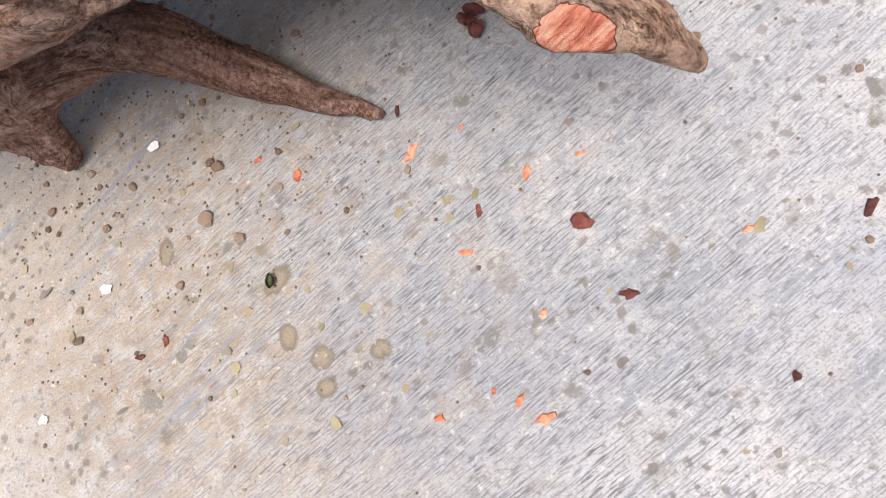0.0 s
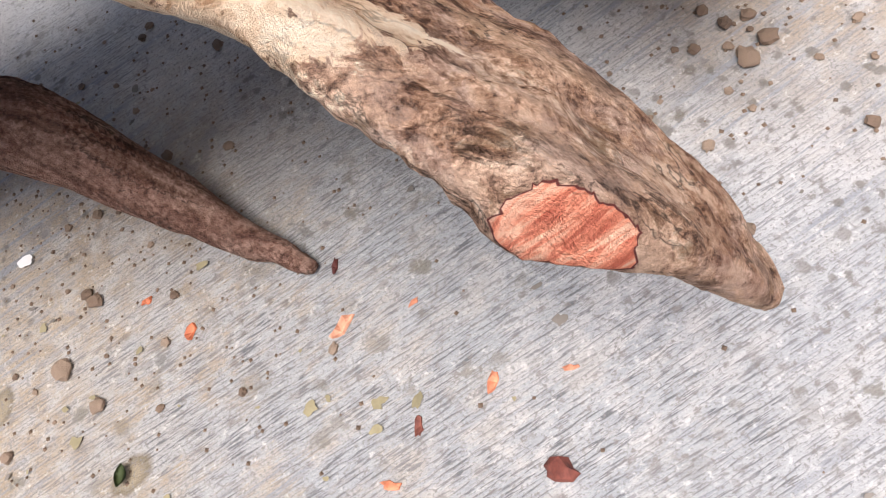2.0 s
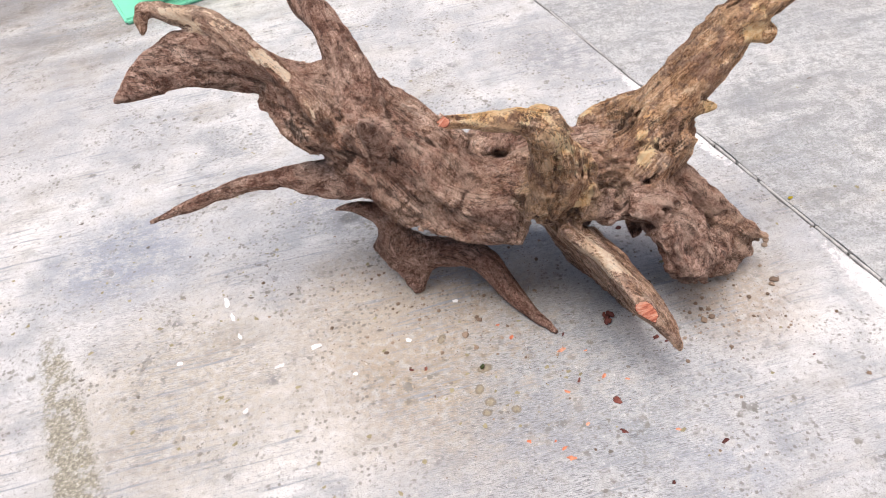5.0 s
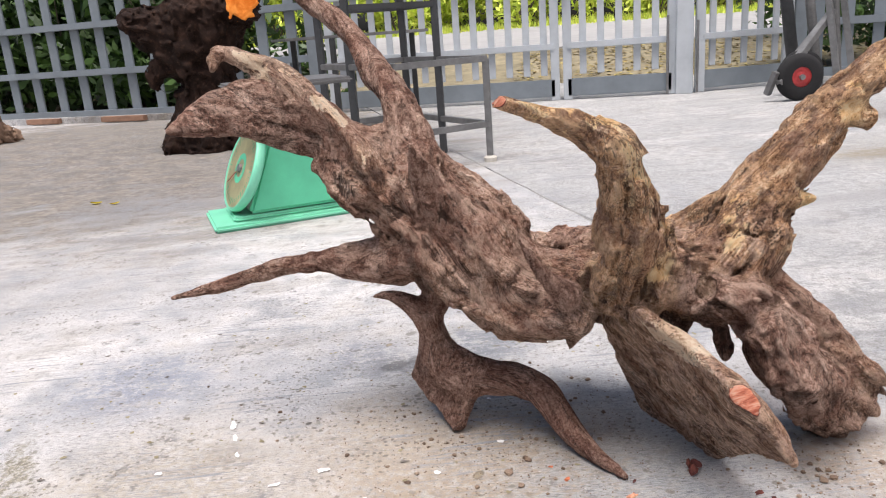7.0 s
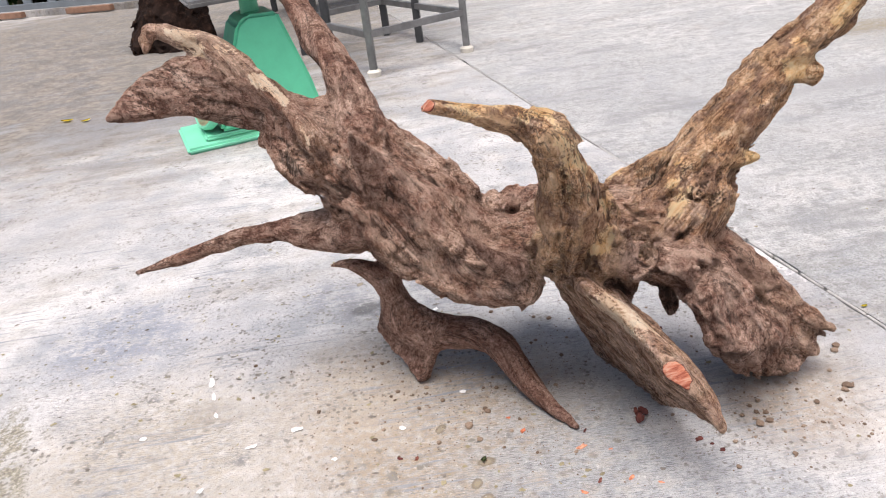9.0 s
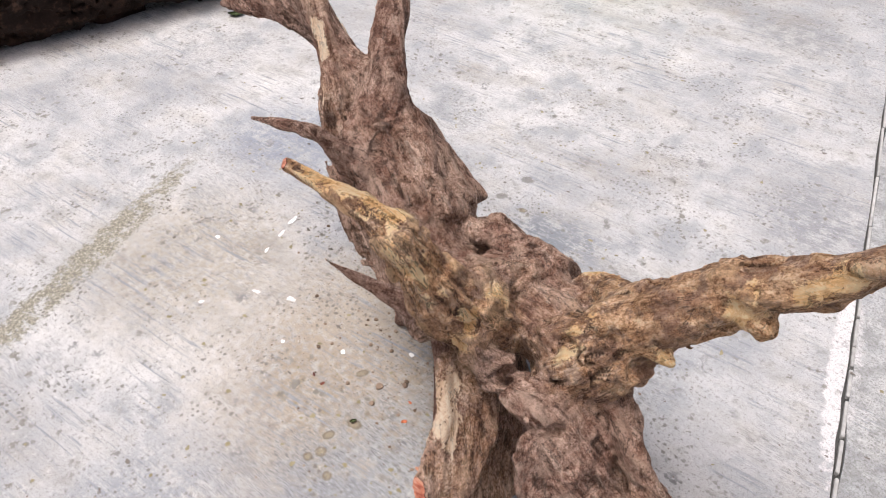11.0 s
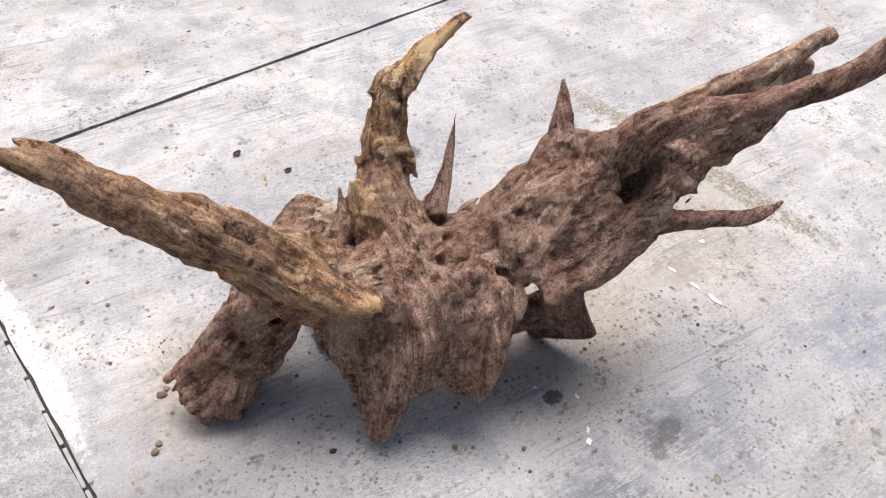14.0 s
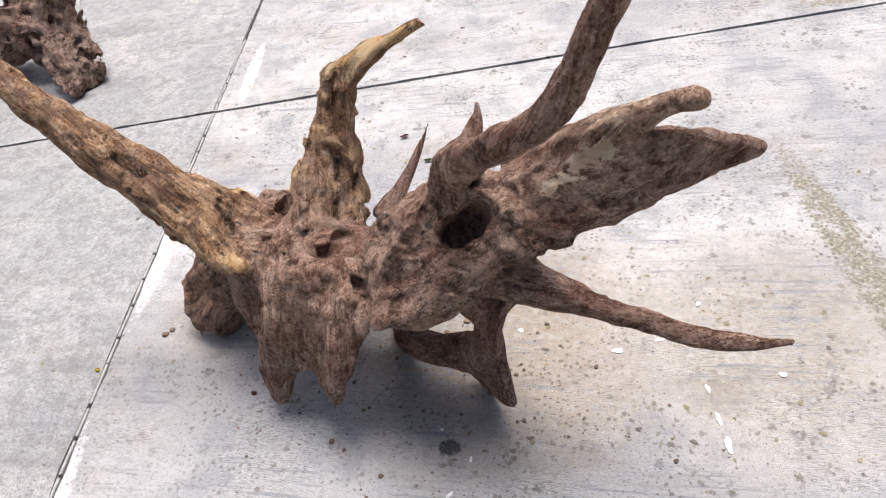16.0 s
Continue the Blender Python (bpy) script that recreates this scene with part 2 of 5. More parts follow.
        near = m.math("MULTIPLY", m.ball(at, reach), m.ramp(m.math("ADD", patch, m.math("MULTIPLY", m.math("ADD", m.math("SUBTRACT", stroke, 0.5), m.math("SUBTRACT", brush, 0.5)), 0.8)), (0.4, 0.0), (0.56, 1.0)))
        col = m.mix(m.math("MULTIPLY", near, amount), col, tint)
    lines = m.math("MULTIPLY", m.ramp(brush, (0.42, 1.0), (0.47, 0.0)), worn)
    col = m.mix(lines, col, (0.13, 0.132, 0.14))
    col = m.mix(m.math("MULTIPLY", m.ramp(brush, (0.56, 0.0), (0.63, 0.2)), worn), col, (0.72, 0.71, 0.69))
    col = m.mix(m.math("MULTIPLY", m.ramp(stroke, (0.38, 0.95), (0.48, 0.0)), m.ramp(m.noise(4.3, 4, 0.6, m.shifted((9.1, 2.2, 0))), (0.46, 0.08), (0.58, 1.0))), col, (0.25, 0.265, 0.29))
    # dark drips, the crusted old spill, and pale skim beside the long joint
    edge = m.math("MULTIPLY", m.math("SUBTRACT", crumb, 0.5), 2.6)
    for at, sizes, turn, tint, amount in (
            ((-0.365, 0.80), (0.032, 0.02), 40, (0.1, 0.1, 0.105), 0.8), ((-0.33, 0.83), (0.02, 0.014), 45, (0.14, 0.14, 0.14), 0.7), ((-0.195, 0.69), (0.018, 0.016), 0, (0.06, 0.06, 0.065), 1.0),
            ((-0.114, 0.0), (0.036, 0.021), -40, (0.12, 0.09, 0.1), 0.9), ((-0.365, 0.96), (0.014, 0.011), 60, (0.16, 0.15, 0.13), 0.7), ((-0.37, 1.045), (0.015, 0.013), 20, (0.16, 0.15, 0.13), 0.7)):
        col = m.mix(m.math("MULTIPLY", m.spot(at, (1.3 * sizes[0], 1.3 * sizes[1]), turn, edge, 0.6, 0.85), amount), col, tint)
    for at, sizes, turn in (((-0.163, 0.435), (0.013, 0.008), 70), ((-0.087, 0.364), (0.016, 0.01), 20), ((-0.096, 0.32), (0.012, 0.008), 70), ((-0.078, 0.294), (0.011, 0.01), 30), ((-0.084, 0.273), (0.009, 0.008), 0), ((-0.036, 0.277), (0.009, 0.009), 0), ((-0.3, 0.96), (0.011, 0.008), 30), ((-0.4, 0.9), (0.01, 0.007), 70)):
        col = m.mix(m.math("MULTIPLY", m.spot(at, sizes, turn, edge, 0.8, 1.0), 0.85), col, (0.17, 0.135, 0.085))
        col = m.mix(m.math("MULTIPLY", m.spot(at, sizes, turn, edge, 0.4, 0.7), 0.7), col, (0.33, 0.275, 0.185))
    crust = m.ramp(patch, (0.42, 0.0), (0.5, 1.0))
    for at, sizes, turn in (((-0.76, 0.175), (0.5, 0.05), 119), ((-0.72, -0.86), (0.3, 0.06), 30)):
        col = m.mix(m.math("MULTIPLY", m.math("MULTIPLY", m.spot(at, sizes, turn, edge, 0.6, 0.85), crust), 1.0), col, m.ramp(fine, (0.42, (0.17, 0.155, 0.11)), (0.58, (0.38, 0.35, 0.28))))
    for at, sizes in (((0.665, 0.38), (0.36, 0.042)), ((0.375, 1.08), (0.34, 0.04)), ((0.9, -0.3), (0.25, 0.03))):
        col = m.mix(m.math("MULTIPLY", m.spot(at, sizes, 113.2, edge, 0.6, 0.7), 0.85), col, (0.72, 0.69, 0.685))
    # drops and dots of dirt
    rag = m.math("ADD", m.math("MULTIPLY", m.math("SUBTRACT", fine, 0.5), 0.7), m.math("MULTIPLY", m.math("SUBTRACT", patch, 0.5), 1.1))
    for scale, shift, size, low, tint in ((66, 1.1, 0.17, 0.46, (0.13, 0.115, 0.095)), (31, 4.3, 0.14, 0.5, (0.15, 0.135, 0.1)), (17, 7.9, 0.11, 0.53, (0.15, 0.145, 0.13)), (9, 2.6, 0.08, 0.52, (0.17, 0.17, 0.175))):
        some = m.ramp(m.noise(6, 4, 0.6, m.shifted((shift, 5.2, 0))), (low, 0.0), (low + 0.12, 1.0))
        dots = m.math("ADD", m.cells(scale, m.shifted((shift, 0.7, 0))).outputs["Distance"], rag)
        col = m.mix(m.math("MULTIPLY", m.ramp(dots, (size * 0.4, 0.75), (size * 1.1, 0.0)), some), col, tint)
    col = m.mix(m.ramp(fine, (0.37, 0.8), (0.43, 0.0)), col, (0.2, 0.185, 0.17))
    col = m.mix(m.ramp(grit, (0.4, 0.75), (0.455, 0.0)), col, (0.2, 0.19, 0.18))
    col = m.mix(m.ramp(fine, (0.58, 0.0), (0.66, 0.4)), col, (0.8, 0.78, 0.75))
    if gritty:
        # an older pour: greyer, with exposed sand and greenish bloom
        bloom = m.ramp(m.noise(2.6, 6, 0.68, m.shifted((6.3, 4.4, 0))), (0.38, 0.1), (0.58, 1.0))
        col = m.mix(m.math("MULTIPLY", bloom, gritty), col, m.ramp(crumb, (0.38, (0.22, 0.225, 0.22)), (0.6, (0.52, 0.525, 0.52))))
        smear = m.noise(1.0, 5, 0.7, m.stretched((0.55, 0.12, 1.0), (0, 0, radians(16))), 0.6)
        col = m.mix(m.ramp(smear, (0.34, 0.5), (0.45, 0.0)), m.mix(m.ramp(patch, (0.42, 0.6), (0.52, 0.0)), col, (0.27, 0.275, 0.27)), (0.2, 0.205, 0.21))
        col = m.mix(m.ramp(smear, (0.56, 0.0), (0.66, 0.3)), col, (0.62, 0.615, 0.605))
        for at, sizes, turn, tint in (((1.35, 2.9), (0.5, 0.13), 12, (0.26, 0.225, 0.16)), ((2.1, 4.1), (0.9, 0.22), 10, (0.17, 0.16, 0.145)), ((0.95, 2.1), (0.4, 0.1), 18, (0.3, 0.3, 0.3))):
            col = m.mix(m.math("MULTIPLY", m.spot(at, sizes, turn, edge, 0.4, 1.0), m.ramp(patch, (0.4, 0.3), (0.55, 0.9))), col, tint)
        sand = m.ramp(m.noise(260, 4, 0.75, m.shifted((2.2, 8.1, 0))), (0.42, 0.95), (0.475, 0.0))
        col = m.mix(m.math("MULTIPLY", sand, gritty), col, (0.13, 0.12, 0.105))
    h = m.math("ADD", m.math("MULTIPLY", brush, 0.45), m.math("MULTIPLY", fine, 0.7))
    n = m.bump(grit, 0.8, 0.0014, m.bump(h, 0.8, 0.0025))
    return m.done(col, m.ramp(mid, (0.3, 0.6), (0.7, 0.85)), n)


def plain(name, colour, rough=0.6, metal=0.0, vary=0.25, scale=30.0, bump=0.15):
    m = Nodes(name)
    a, b = m.noise(scale, 5, 0.65), m.noise(scale * 0.12, 4, 0.6)
    low, high = tuple(c * (1 - vary) for c in colour), tuple(min(1, c * (1 + vary)) for c in colour)
    col = m.ramp(m.math("ADD", m.math("MULTIPLY", a, 0.5), m.math("MULTIPLY", b, 0.5)), (0.35, low), (0.65, high))
    return m.done(col, rough, m.bump(a, bump, 0.001), metal)


def random_tone(name, low, mid, high, rough=0.8, scale=120.0):
    """A material that differs from object to object."""
    m = Nodes(name)
    col = m.ramp(m.random(), (0.0, low), (0.5, mid), (1.0, high))
    a = m.noise(scale, 4, 0.6)
    col = m.mix(m.ramp(a, (0.35, 0.6), (0.6, 0.0)), col, tuple(c * 0.45 for c in low))
    return m.done(col, rough, m.bump(a, 0.5, 0.001))


def leaf_material(name, low, high):
    m = Nodes(name)
    r = m.tree.nodes.new("ShaderNodeNewGeometry").outputs["Random Per Island"]
    return m.done(m.ramp(r, (0.0, low), (1.0, high)), 0.55)


WOOD, DARK_ROOT = driftwood_material(), dark_root_material()
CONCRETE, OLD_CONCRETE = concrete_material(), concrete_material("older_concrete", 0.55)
GREEN = plain("green_enamel", (0.1, 0.5, 0.3), 0.35, 0.0, 0.12, 12, 0.03)
PALE_GREEN = plain("pale_green_enamel", (0.2, 0.62, 0.42), 0.35, 0.0, 0.1, 12, 0.03)
DIAL = plain("yellowed_dial", (0.6, 0.56, 0.34), 0.3, 0.0, 0.2, 18, 0.03)
STEEL = plain("bare_steel", (0.2, 0.2, 0.2), 0.45, 0.5, 0.3, 25, 0.1)
DARK_STEEL = plain("dark_steel", (0.045, 0.047, 0.05), 0.55, 0.1, 0.3, 25, 0.1)
FENCE = plain("grey_blue_paint", (0.19, 0.22, 0.245), 0.5, 0.1, 0.18, 6, 0.05)
GATE = plain("light_grey_paint", (0.46, 0.495, 0.525), 0.45, 0.1, 0.15, 6, 0.05)
DRY_STUMP = plain("dry_stump_wood", (0.26, 0.17, 0.115), 0.9, 0, 0.5, 14, 0.9)
RUBBER = plain("black_rubber", (0.011, 0.011, 0.012), 0.9, 0.0, 0.3, 40, 0.2)
RED_PAINT = plain("red_paint", (0.35, 0.03, 0.03), 0.45)
GROUT = plain("dark_joint", (0.05, 0.048, 0.045), 0.95, 0.0, 0.4, 80, 0.4)
BRICK = plain("red_brick", (0.26, 0.15, 0.1), 0.85, 0.0, 0.3, 20, 0.3)

# ---- tools ----
def link_mesh(name, bm, material, parent=None, label="", smooth=False):
    me = bpy.data.meshes.new(name)
    bm.to_mesh(me)
    bm.free()
    me.materials.append(material)
    if smooth:
        me.polygons.foreach_set("use_smooth", [True] * len(me.polygons))
    ob = new(name, me)
    ob.parent = parent
    if label:
        ob["label"] = label
    return ob


def part(name, bm, material, parent, label="", smooth=False):
    return link_mesh(name, bm, material, parent, label, smooth)


def empty(name, at=(0, 0, 0), turn=0.0):
    ob = new(name)
    ob.matrix_world = pose(*at, 0, 0, turn)
    return ob


def box(bm, size, m=Matrix(), bevel=0.0):
    """A box of that size, centred on m."""
    made = bmesh.ops.create_cube(bm, size=1.0, matrix=m @ Matrix.Diagonal((*size, 1)))
    if bevel:
        edges = {e for v in made["verts"] for e in v.link_edges}
        bmesh.ops.bevel(bm, geom=list(edges), offset=bevel, segments=2, affect="EDGES")
    return bm


def beam(bm, a, b, w, h, bevel=0.003):
    """A square tube from a to b."""
    a, b = Vector(a), Vector(b)
    d = b - a
    turn = d.to_track_quat("Z", "Y").to_matrix().to_4x4()
    return box(bm, (w, h, d.length), Matrix.Translation((a + b) / 2) @ turn, bevel)


def lathe(bm, profile, m=Matrix(), steps=32):
    """Turns (radius, height) pairs round m's z axis."""
    rings = []
    for r, z in profile:
        rings.append([bm.verts.new(m @ Vector((r * math.cos(a), r * math.sin(a), z))) for a in np.linspace(0, 2 * math.pi, steps, endpoint=False)])
    for low, high in zip(rings, rings[1:]):
        for i in range(steps):
            j = (i + 1) % steps
            bm.faces.new((low[i], low[j], high[j], high[i]))
    for ring, flip in ((rings[0], True), (rings[-1], False)):
        if profile[0 if flip else -1][0] > 1e-4:
            bm.faces.new(list(reversed(ring)) if flip else ring)
    return bm


# Smooth random fields on arrays of points.
TABLE = np.random.default_rng(7).uniform(-1, 1, 64**3).astype(np.float32)


def field_noise(p, seed=0):
    """Value noise from -1 to 1 at the points p, an array of rows of three."""
    i = np.floor(p).astype(np.int32)
    f = (p - i).astype(np.float32)
    f = f * f * (3 - 2 * f)
    low = [((i[:, k] + step * seed) & 63, (i[:, k] + 1 + step * seed) & 63) for k, step in enumerate((17, 29, 41))]
    x, y, z = f[:, 0], f[:, 1], f[:, 2]
    lines = []
    for ix in low[0]:
        rows = []
        for iy in low[1]:
            at = (ix << 12) + (iy << 6)
            c, d = TABLE[at + low[2][0]], TABLE[at + low[2][1]]
            rows.append(c + (d - c) * z)
        lines.append(rows[0] + (rows[1] - rows[0]) * y)
    return lines[0] + (lines[1] - lines[0]) * x


def fbm(p, octaves=3, seed=0):
    out, amp = np.zeros(len(p), np.float32), 1.0
    for k in range(octaves):
        out += amp * field_noise(p * 2.0**k, seed + 11 * k)
        amp *= 0.5
    return out


def spline(rows, step):
    """Catmull-Rom through rows of x, y, z, r, resampled about every step metres."""
    p = np.array(rows, float)
    if len(p) < 3:
        n = max(2, int(np.linalg.norm(p[1, :3] - p[0, :3]) / step) + 1)
        return p[0] + (p[1] - p[0]) * np.linspace(0, 1, n)[:, None]
    q = np.vstack([2 * p[0] - p[1], p, 2 * p[-1] - p[-2]])
    out = []
    for a, b, c, d in zip(q, q[1:], q[2:], q[3:]):
        n = max(1, int(np.linalg.norm(c[:3] - b[:3]) / step))
        for t in np.arange(n) / n:
            out.append(0.5 * (2 * b + (c - a) * t + (2 * a - 5 * b + 4 * c - d) * t**2 + (3 * b - a - 3 * c + d) * t**3))
    out.append(p[-1])
    out = np.array(out)
    out[:, 3] = np.maximum(out[:, 3], 0.002)
    return out


class Carving:
    """A lump of wood, grown as one field from limbs and slabs that flow into each other, with hollows and saw cuts taken out."""

    def __init__(self, low, high, cell, rough=0.004):
        self.low, self.cell, self.rough = np.array(low, float), cell, rough
        self.size = np.ceil((np.array(high) - self.low) / cell).astype(int) + 1
        self.field = np.full(self.size, 0.06, np.float32)
        self.owner = np.zeros(self.size, np.int16)
        self.best = np.full(self.size, 0.06, np.float32)
        self.names, self.tones = [], []
        self.weight = np.full(self.size, 1e-6, np.float32)
        self.tint = np.zeros((2, *self.size), np.float32)
        self.grain_shade = np.full(self.size, 0.5, np.float32)
        self.fib = np.zeros((*self.size, 3), np.float32)
        self.cuts, self.bare = [], []
        self.relief = {}  # limb: how much of its grooves, its crust of bark and its knobs and pits stand out

    def window(self, low, high):
        a = np.clip(np.floor((np.array(low) - self.low) / self.cell).astype(int), 0, self.size - 1)
        b = np.clip(np.ceil((np.array(high) - self.low) / self.cell).astype(int) + 1, 1, self.size)
        return tuple(slice(i, j) for i, j in zip(a, b))

    def places(self, win):
        axes = [self.low[n] + self.cell * np.arange(s.start, s.stop) for n, s in enumerate(win)]
        return np.stack(np.meshgrid(*axes, indexing="ij"), -1)

    def capsules(self, a, b, ra, rb):
        """The distance to many capsules, with the way off the nearest axis."""
        reach = 0.05
        win = self.window(np.minimum(a, b).min(0) - max(ra.max(), rb.max()) - reach, np.maximum(a, b).max(0) + max(ra.max(), rb.max()) + reach)
        shape = tuple(s.stop - s.start for s in win)
        dist = np.full(shape, 0.06)
        off = np.zeros((*shape, 3))
        for n in range(len(a)):
            r = max(ra[n], rb[n]) + reach
            sub = self.window(np.minimum(a[n], b[n]) - r, np.maximum(a[n], b[n]) + r)
            sub = tuple(slice(max(s.start, w.start), min(s.stop, w.stop)) for s, w in zip(sub, win))
            p = self.places(sub)
            loc = tuple(slice(s.start - w.start, s.stop - w.start) for s, w in zip(sub, win))
            d = b[n] - a[n]
            t = np.clip(((p - a[n]) @ d) / max(d @ d, 1e-9), 0, 1)
            v = p - a[n] - t[..., None] * d
            g = np.linalg.norm(v, axis=-1) - (ra[n] + t * (rb[n] - ra[n]))
            better = g < dist[loc]
            dist[loc] = np.where(better, g, dist[loc])
            off[loc] = np.where(better[..., None], v, off[loc])
        return win, dist, off

    def add(self, name, win, dist, off, line, way, blend, tan, red, seed):
        # fibres and grooves drawn out along the limb, knobs and pits
        near = np.abs(dist) < 0.022
        p = self.places(win)[near]
        if way is None:
            # place round and along the limb, blended from its nearest stretches
            c = line[:: max(1, len(line) // 16)].astype(np.float32)
            s = np.concatenate([[0], np.cumsum(np.linalg.norm(np.diff(c[:, :3], axis=0), axis=1))]).astype(np.float32)
            g = ((p.astype(np.float32)[:, None, :] - c[None, :, :3]) ** 2).sum(-1)
            g = np.exp(-(g - g.min(1, keepdims=True)) / (2 * 0.028**2))
            g /= g.sum(1, keepdims=True)
            q = p - g @ c[:, :3] + (g @ s)[:, None] * np.array([0.22, -0.17, 0.19]) + 0.37 * seed
        else:
            axis = way / max(np.linalg.norm(way), 1e-6)
            q = p - (p @ axis)[:, None] * axis * 0.66 + 0.37 * seed
        groove = 1 - 2 * np.abs(field_noise(q * 34.0 + 3.7 * seed, seed)) + 0.5 * (1 - 2 * np.abs(field_noise(q * 75.0 + 1.9 * seed, seed + 1)))
        lump = fbm(p * 15.0 + 5.1 * seed, 4, seed + 3)
        fibre = field_noise(q * 150.0, seed + 4)
        pit = np.clip(field_noise(p * 60.0, seed + 5) - 0.4, 0, 1)
        flake = np.clip(5 * (fbm(q * 30.0 + 8.3, 2, seed + 6) - 0.12), -1, 1)
        split = np.clip(1 - np.abs(field_noise(q * 24.0 + 2.3 * seed, seed + 7) + 0.4 * field_noise(q * 70.0, seed + 8)) / 0.1, 0, 1) * (fbm(p * 9.0, 2, seed + 9) > -0.15)
        thin = np.clip((np.linalg.norm(off[near], axis=-1) - dist[near]) / 0.05, 0.1, 1.2)
        dist = dist.copy()
        worn, bark, knobs, folds = self.relief.get(name, (1.0, 1.0, 1.0, 0.0))
        fold = 0.6 - 2 * np.abs(field_noise(q * 15.0 + 2.9 * seed, seed + 14)) + 0.6 * field_noise(q * 9.0, seed + 15)
        split = split * min(1.0, worn + 0.15)
        crust = np.clip(6 * (fbm(p * 34.0 + 1.7 * seed, 3, seed + 12) + 0.05), -1, 1)
        dist[near] += self.rough * thin * (-1.35 * worn * (groove - 0.45) - 1.5 * knobs * lump - 1.9 * folds * fold + 2.2 * knobs * pit - 1.0 * worn * flake - 0.75 * bark * crust + 1.7 * split * np.clip(1.6 * thin - 0.2, 0, 1)) - 0.35 * self.rough * fibre
        # colour tone follows the relief: grooves, pits and splits darkened as painted-in shade
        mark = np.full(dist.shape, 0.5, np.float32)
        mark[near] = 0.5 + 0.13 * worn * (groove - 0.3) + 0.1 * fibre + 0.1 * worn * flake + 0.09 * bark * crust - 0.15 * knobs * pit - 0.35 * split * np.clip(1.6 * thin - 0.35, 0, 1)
        if name not in self.names:
            self.names.append(name)
        k = self.names.index(name)
        old = self.field[win]
        h = np.clip(0.5 + 0.5 * (old - dist) / blend, 0, 1)
        self.field[win] = old * (1 - h) + dist * h - blend * h * (1 - h)
        first = dist < self.best[win]
        self.owner[win] = np.where(first, k, self.owner[win])
        self.best[win] = np.where(first, dist, self.best[win])
        w = np.exp(-np.maximum(dist, -0.02) / 0.012)
        self.weight[win] += w
        self.tint[0][win] += w * tan
        self.tint[1][win] += w * red
        self.grain_shade[win] = np.where(first, mark, self.grain_shade[win])
        whole = np.zeros((*dist.shape, 3), np.float32)
        whole[near] = q
        self.fib[win] = np.where(first[..., None], whole, self.fib[win])

    def limb(self, name, rows, blend=0.02, tan=0.0, red=0.0, seed=1):
        p = spline(rows, 0.012)
        self.add(name, *self.capsules(p[:-1, :3], p[1:, :3], p[:-1, 3], p[1:, 3]), p, None, blend, tan, red, seed)

    def slab(self, name, edge, other, blend=0.02, tan=0.0, red=0.0, seed=1):
        """A sheet of wood between two edges, rows of x, y, z and half the thickness."""
        a, b = np.array(edge, float), np.array(other, float)
        t = np.linspace(0, len(a) - 1, max(8, int(np.linalg.norm(np.diff(a[:, :3], axis=0), axis=1).sum() / 0.008)))
        a = np.stack([np.interp(t, range(len(a)), a[:, n]) for n in range(4)], 1)
        b = np.stack([np.interp(t, range(len(b)), b[:, n]) for n in range(4)], 1)
        self.add(name, *self.capsules(a[:, :3], b[:, :3], a[:, 3], b[:, 3]), None, a[-1, :3] - a[0, :3], blend, tan, red, seed)

    def hollow(self, at, radii, turn=(0, 0, 0), blend=0.012):
        """Takes an egg-shaped hollow out."""
        r = max(radii)
        win = self.window(np.array(at) - r - 0.02, np.array(at) + r + 0.02)
        m = np.array(Euler([radians(a) for a in turn]).to_matrix())
        p = self.places(win)
        q = (p - np.array(at)) @ m / np.array(radii)
        d = (np.linalg.norm(q, axis=-1) - 1) * min(radii)
        d = d + 0.006 * fbm(p.reshape(-1, 3) * 40, 2, 9).reshape(d.shape)
        old, d = self.field[win], -d
        h = np.clip(0.5 - 0.5 * (old - d) / blend, 0, 1)
        self.field[win] = old * (1 - h) + d * h + blend * h * (1 - h)

    def bore(self, rows, blend=0.008):
        """Takes out a hole that follows rows of x, y, z, r."""
        p = spline(rows, 0.012)
        win, d, _ = self.capsules(p[:-1, :3], p[1:, :3], p[:-1, 3], p[1:, 3])
        d = d + 0.005 * fbm(self.places(win).reshape(-1, 3) * 45, 2, 8).reshape(d.shape)
        old, d = self.field[win], -d
        h = np.clip(0.5 - 0.5 * (old - d) / blend, 0, 1)
        self.field[win] = old * (1 - h) + d * h + blend * h * (1 - h)

    def shave(self, at, normal, reach):
        """Planes off what stands past a plane, fading out towards reach."""
        n = np.array(normal, float) / np.linalg.norm(normal)
        win = self.window(np.array(at) - reach, np.array(at) + reach)
        p = self.places(win)
        gap = np.linalg.norm(p - np.array(at), axis=-1)
        d = (p - np.array(at)) @ n + 0.004 * fbm(p.reshape(-1, 3) * 50, 3, 4).reshape(gap.shape) - np.maximum(0, gap - 0.6 * reach) * 1.2
        self.field[win] = np.where(gap < reach, np.maximum(self.field[win], d), self.field[win])

    def strip(self, a, b, radius):
        """Marks bare sapwood where the bark is gone, from a to b."""
        self.bare.append((np.array(a, float), np.array(b, float), 1.0 * radius))

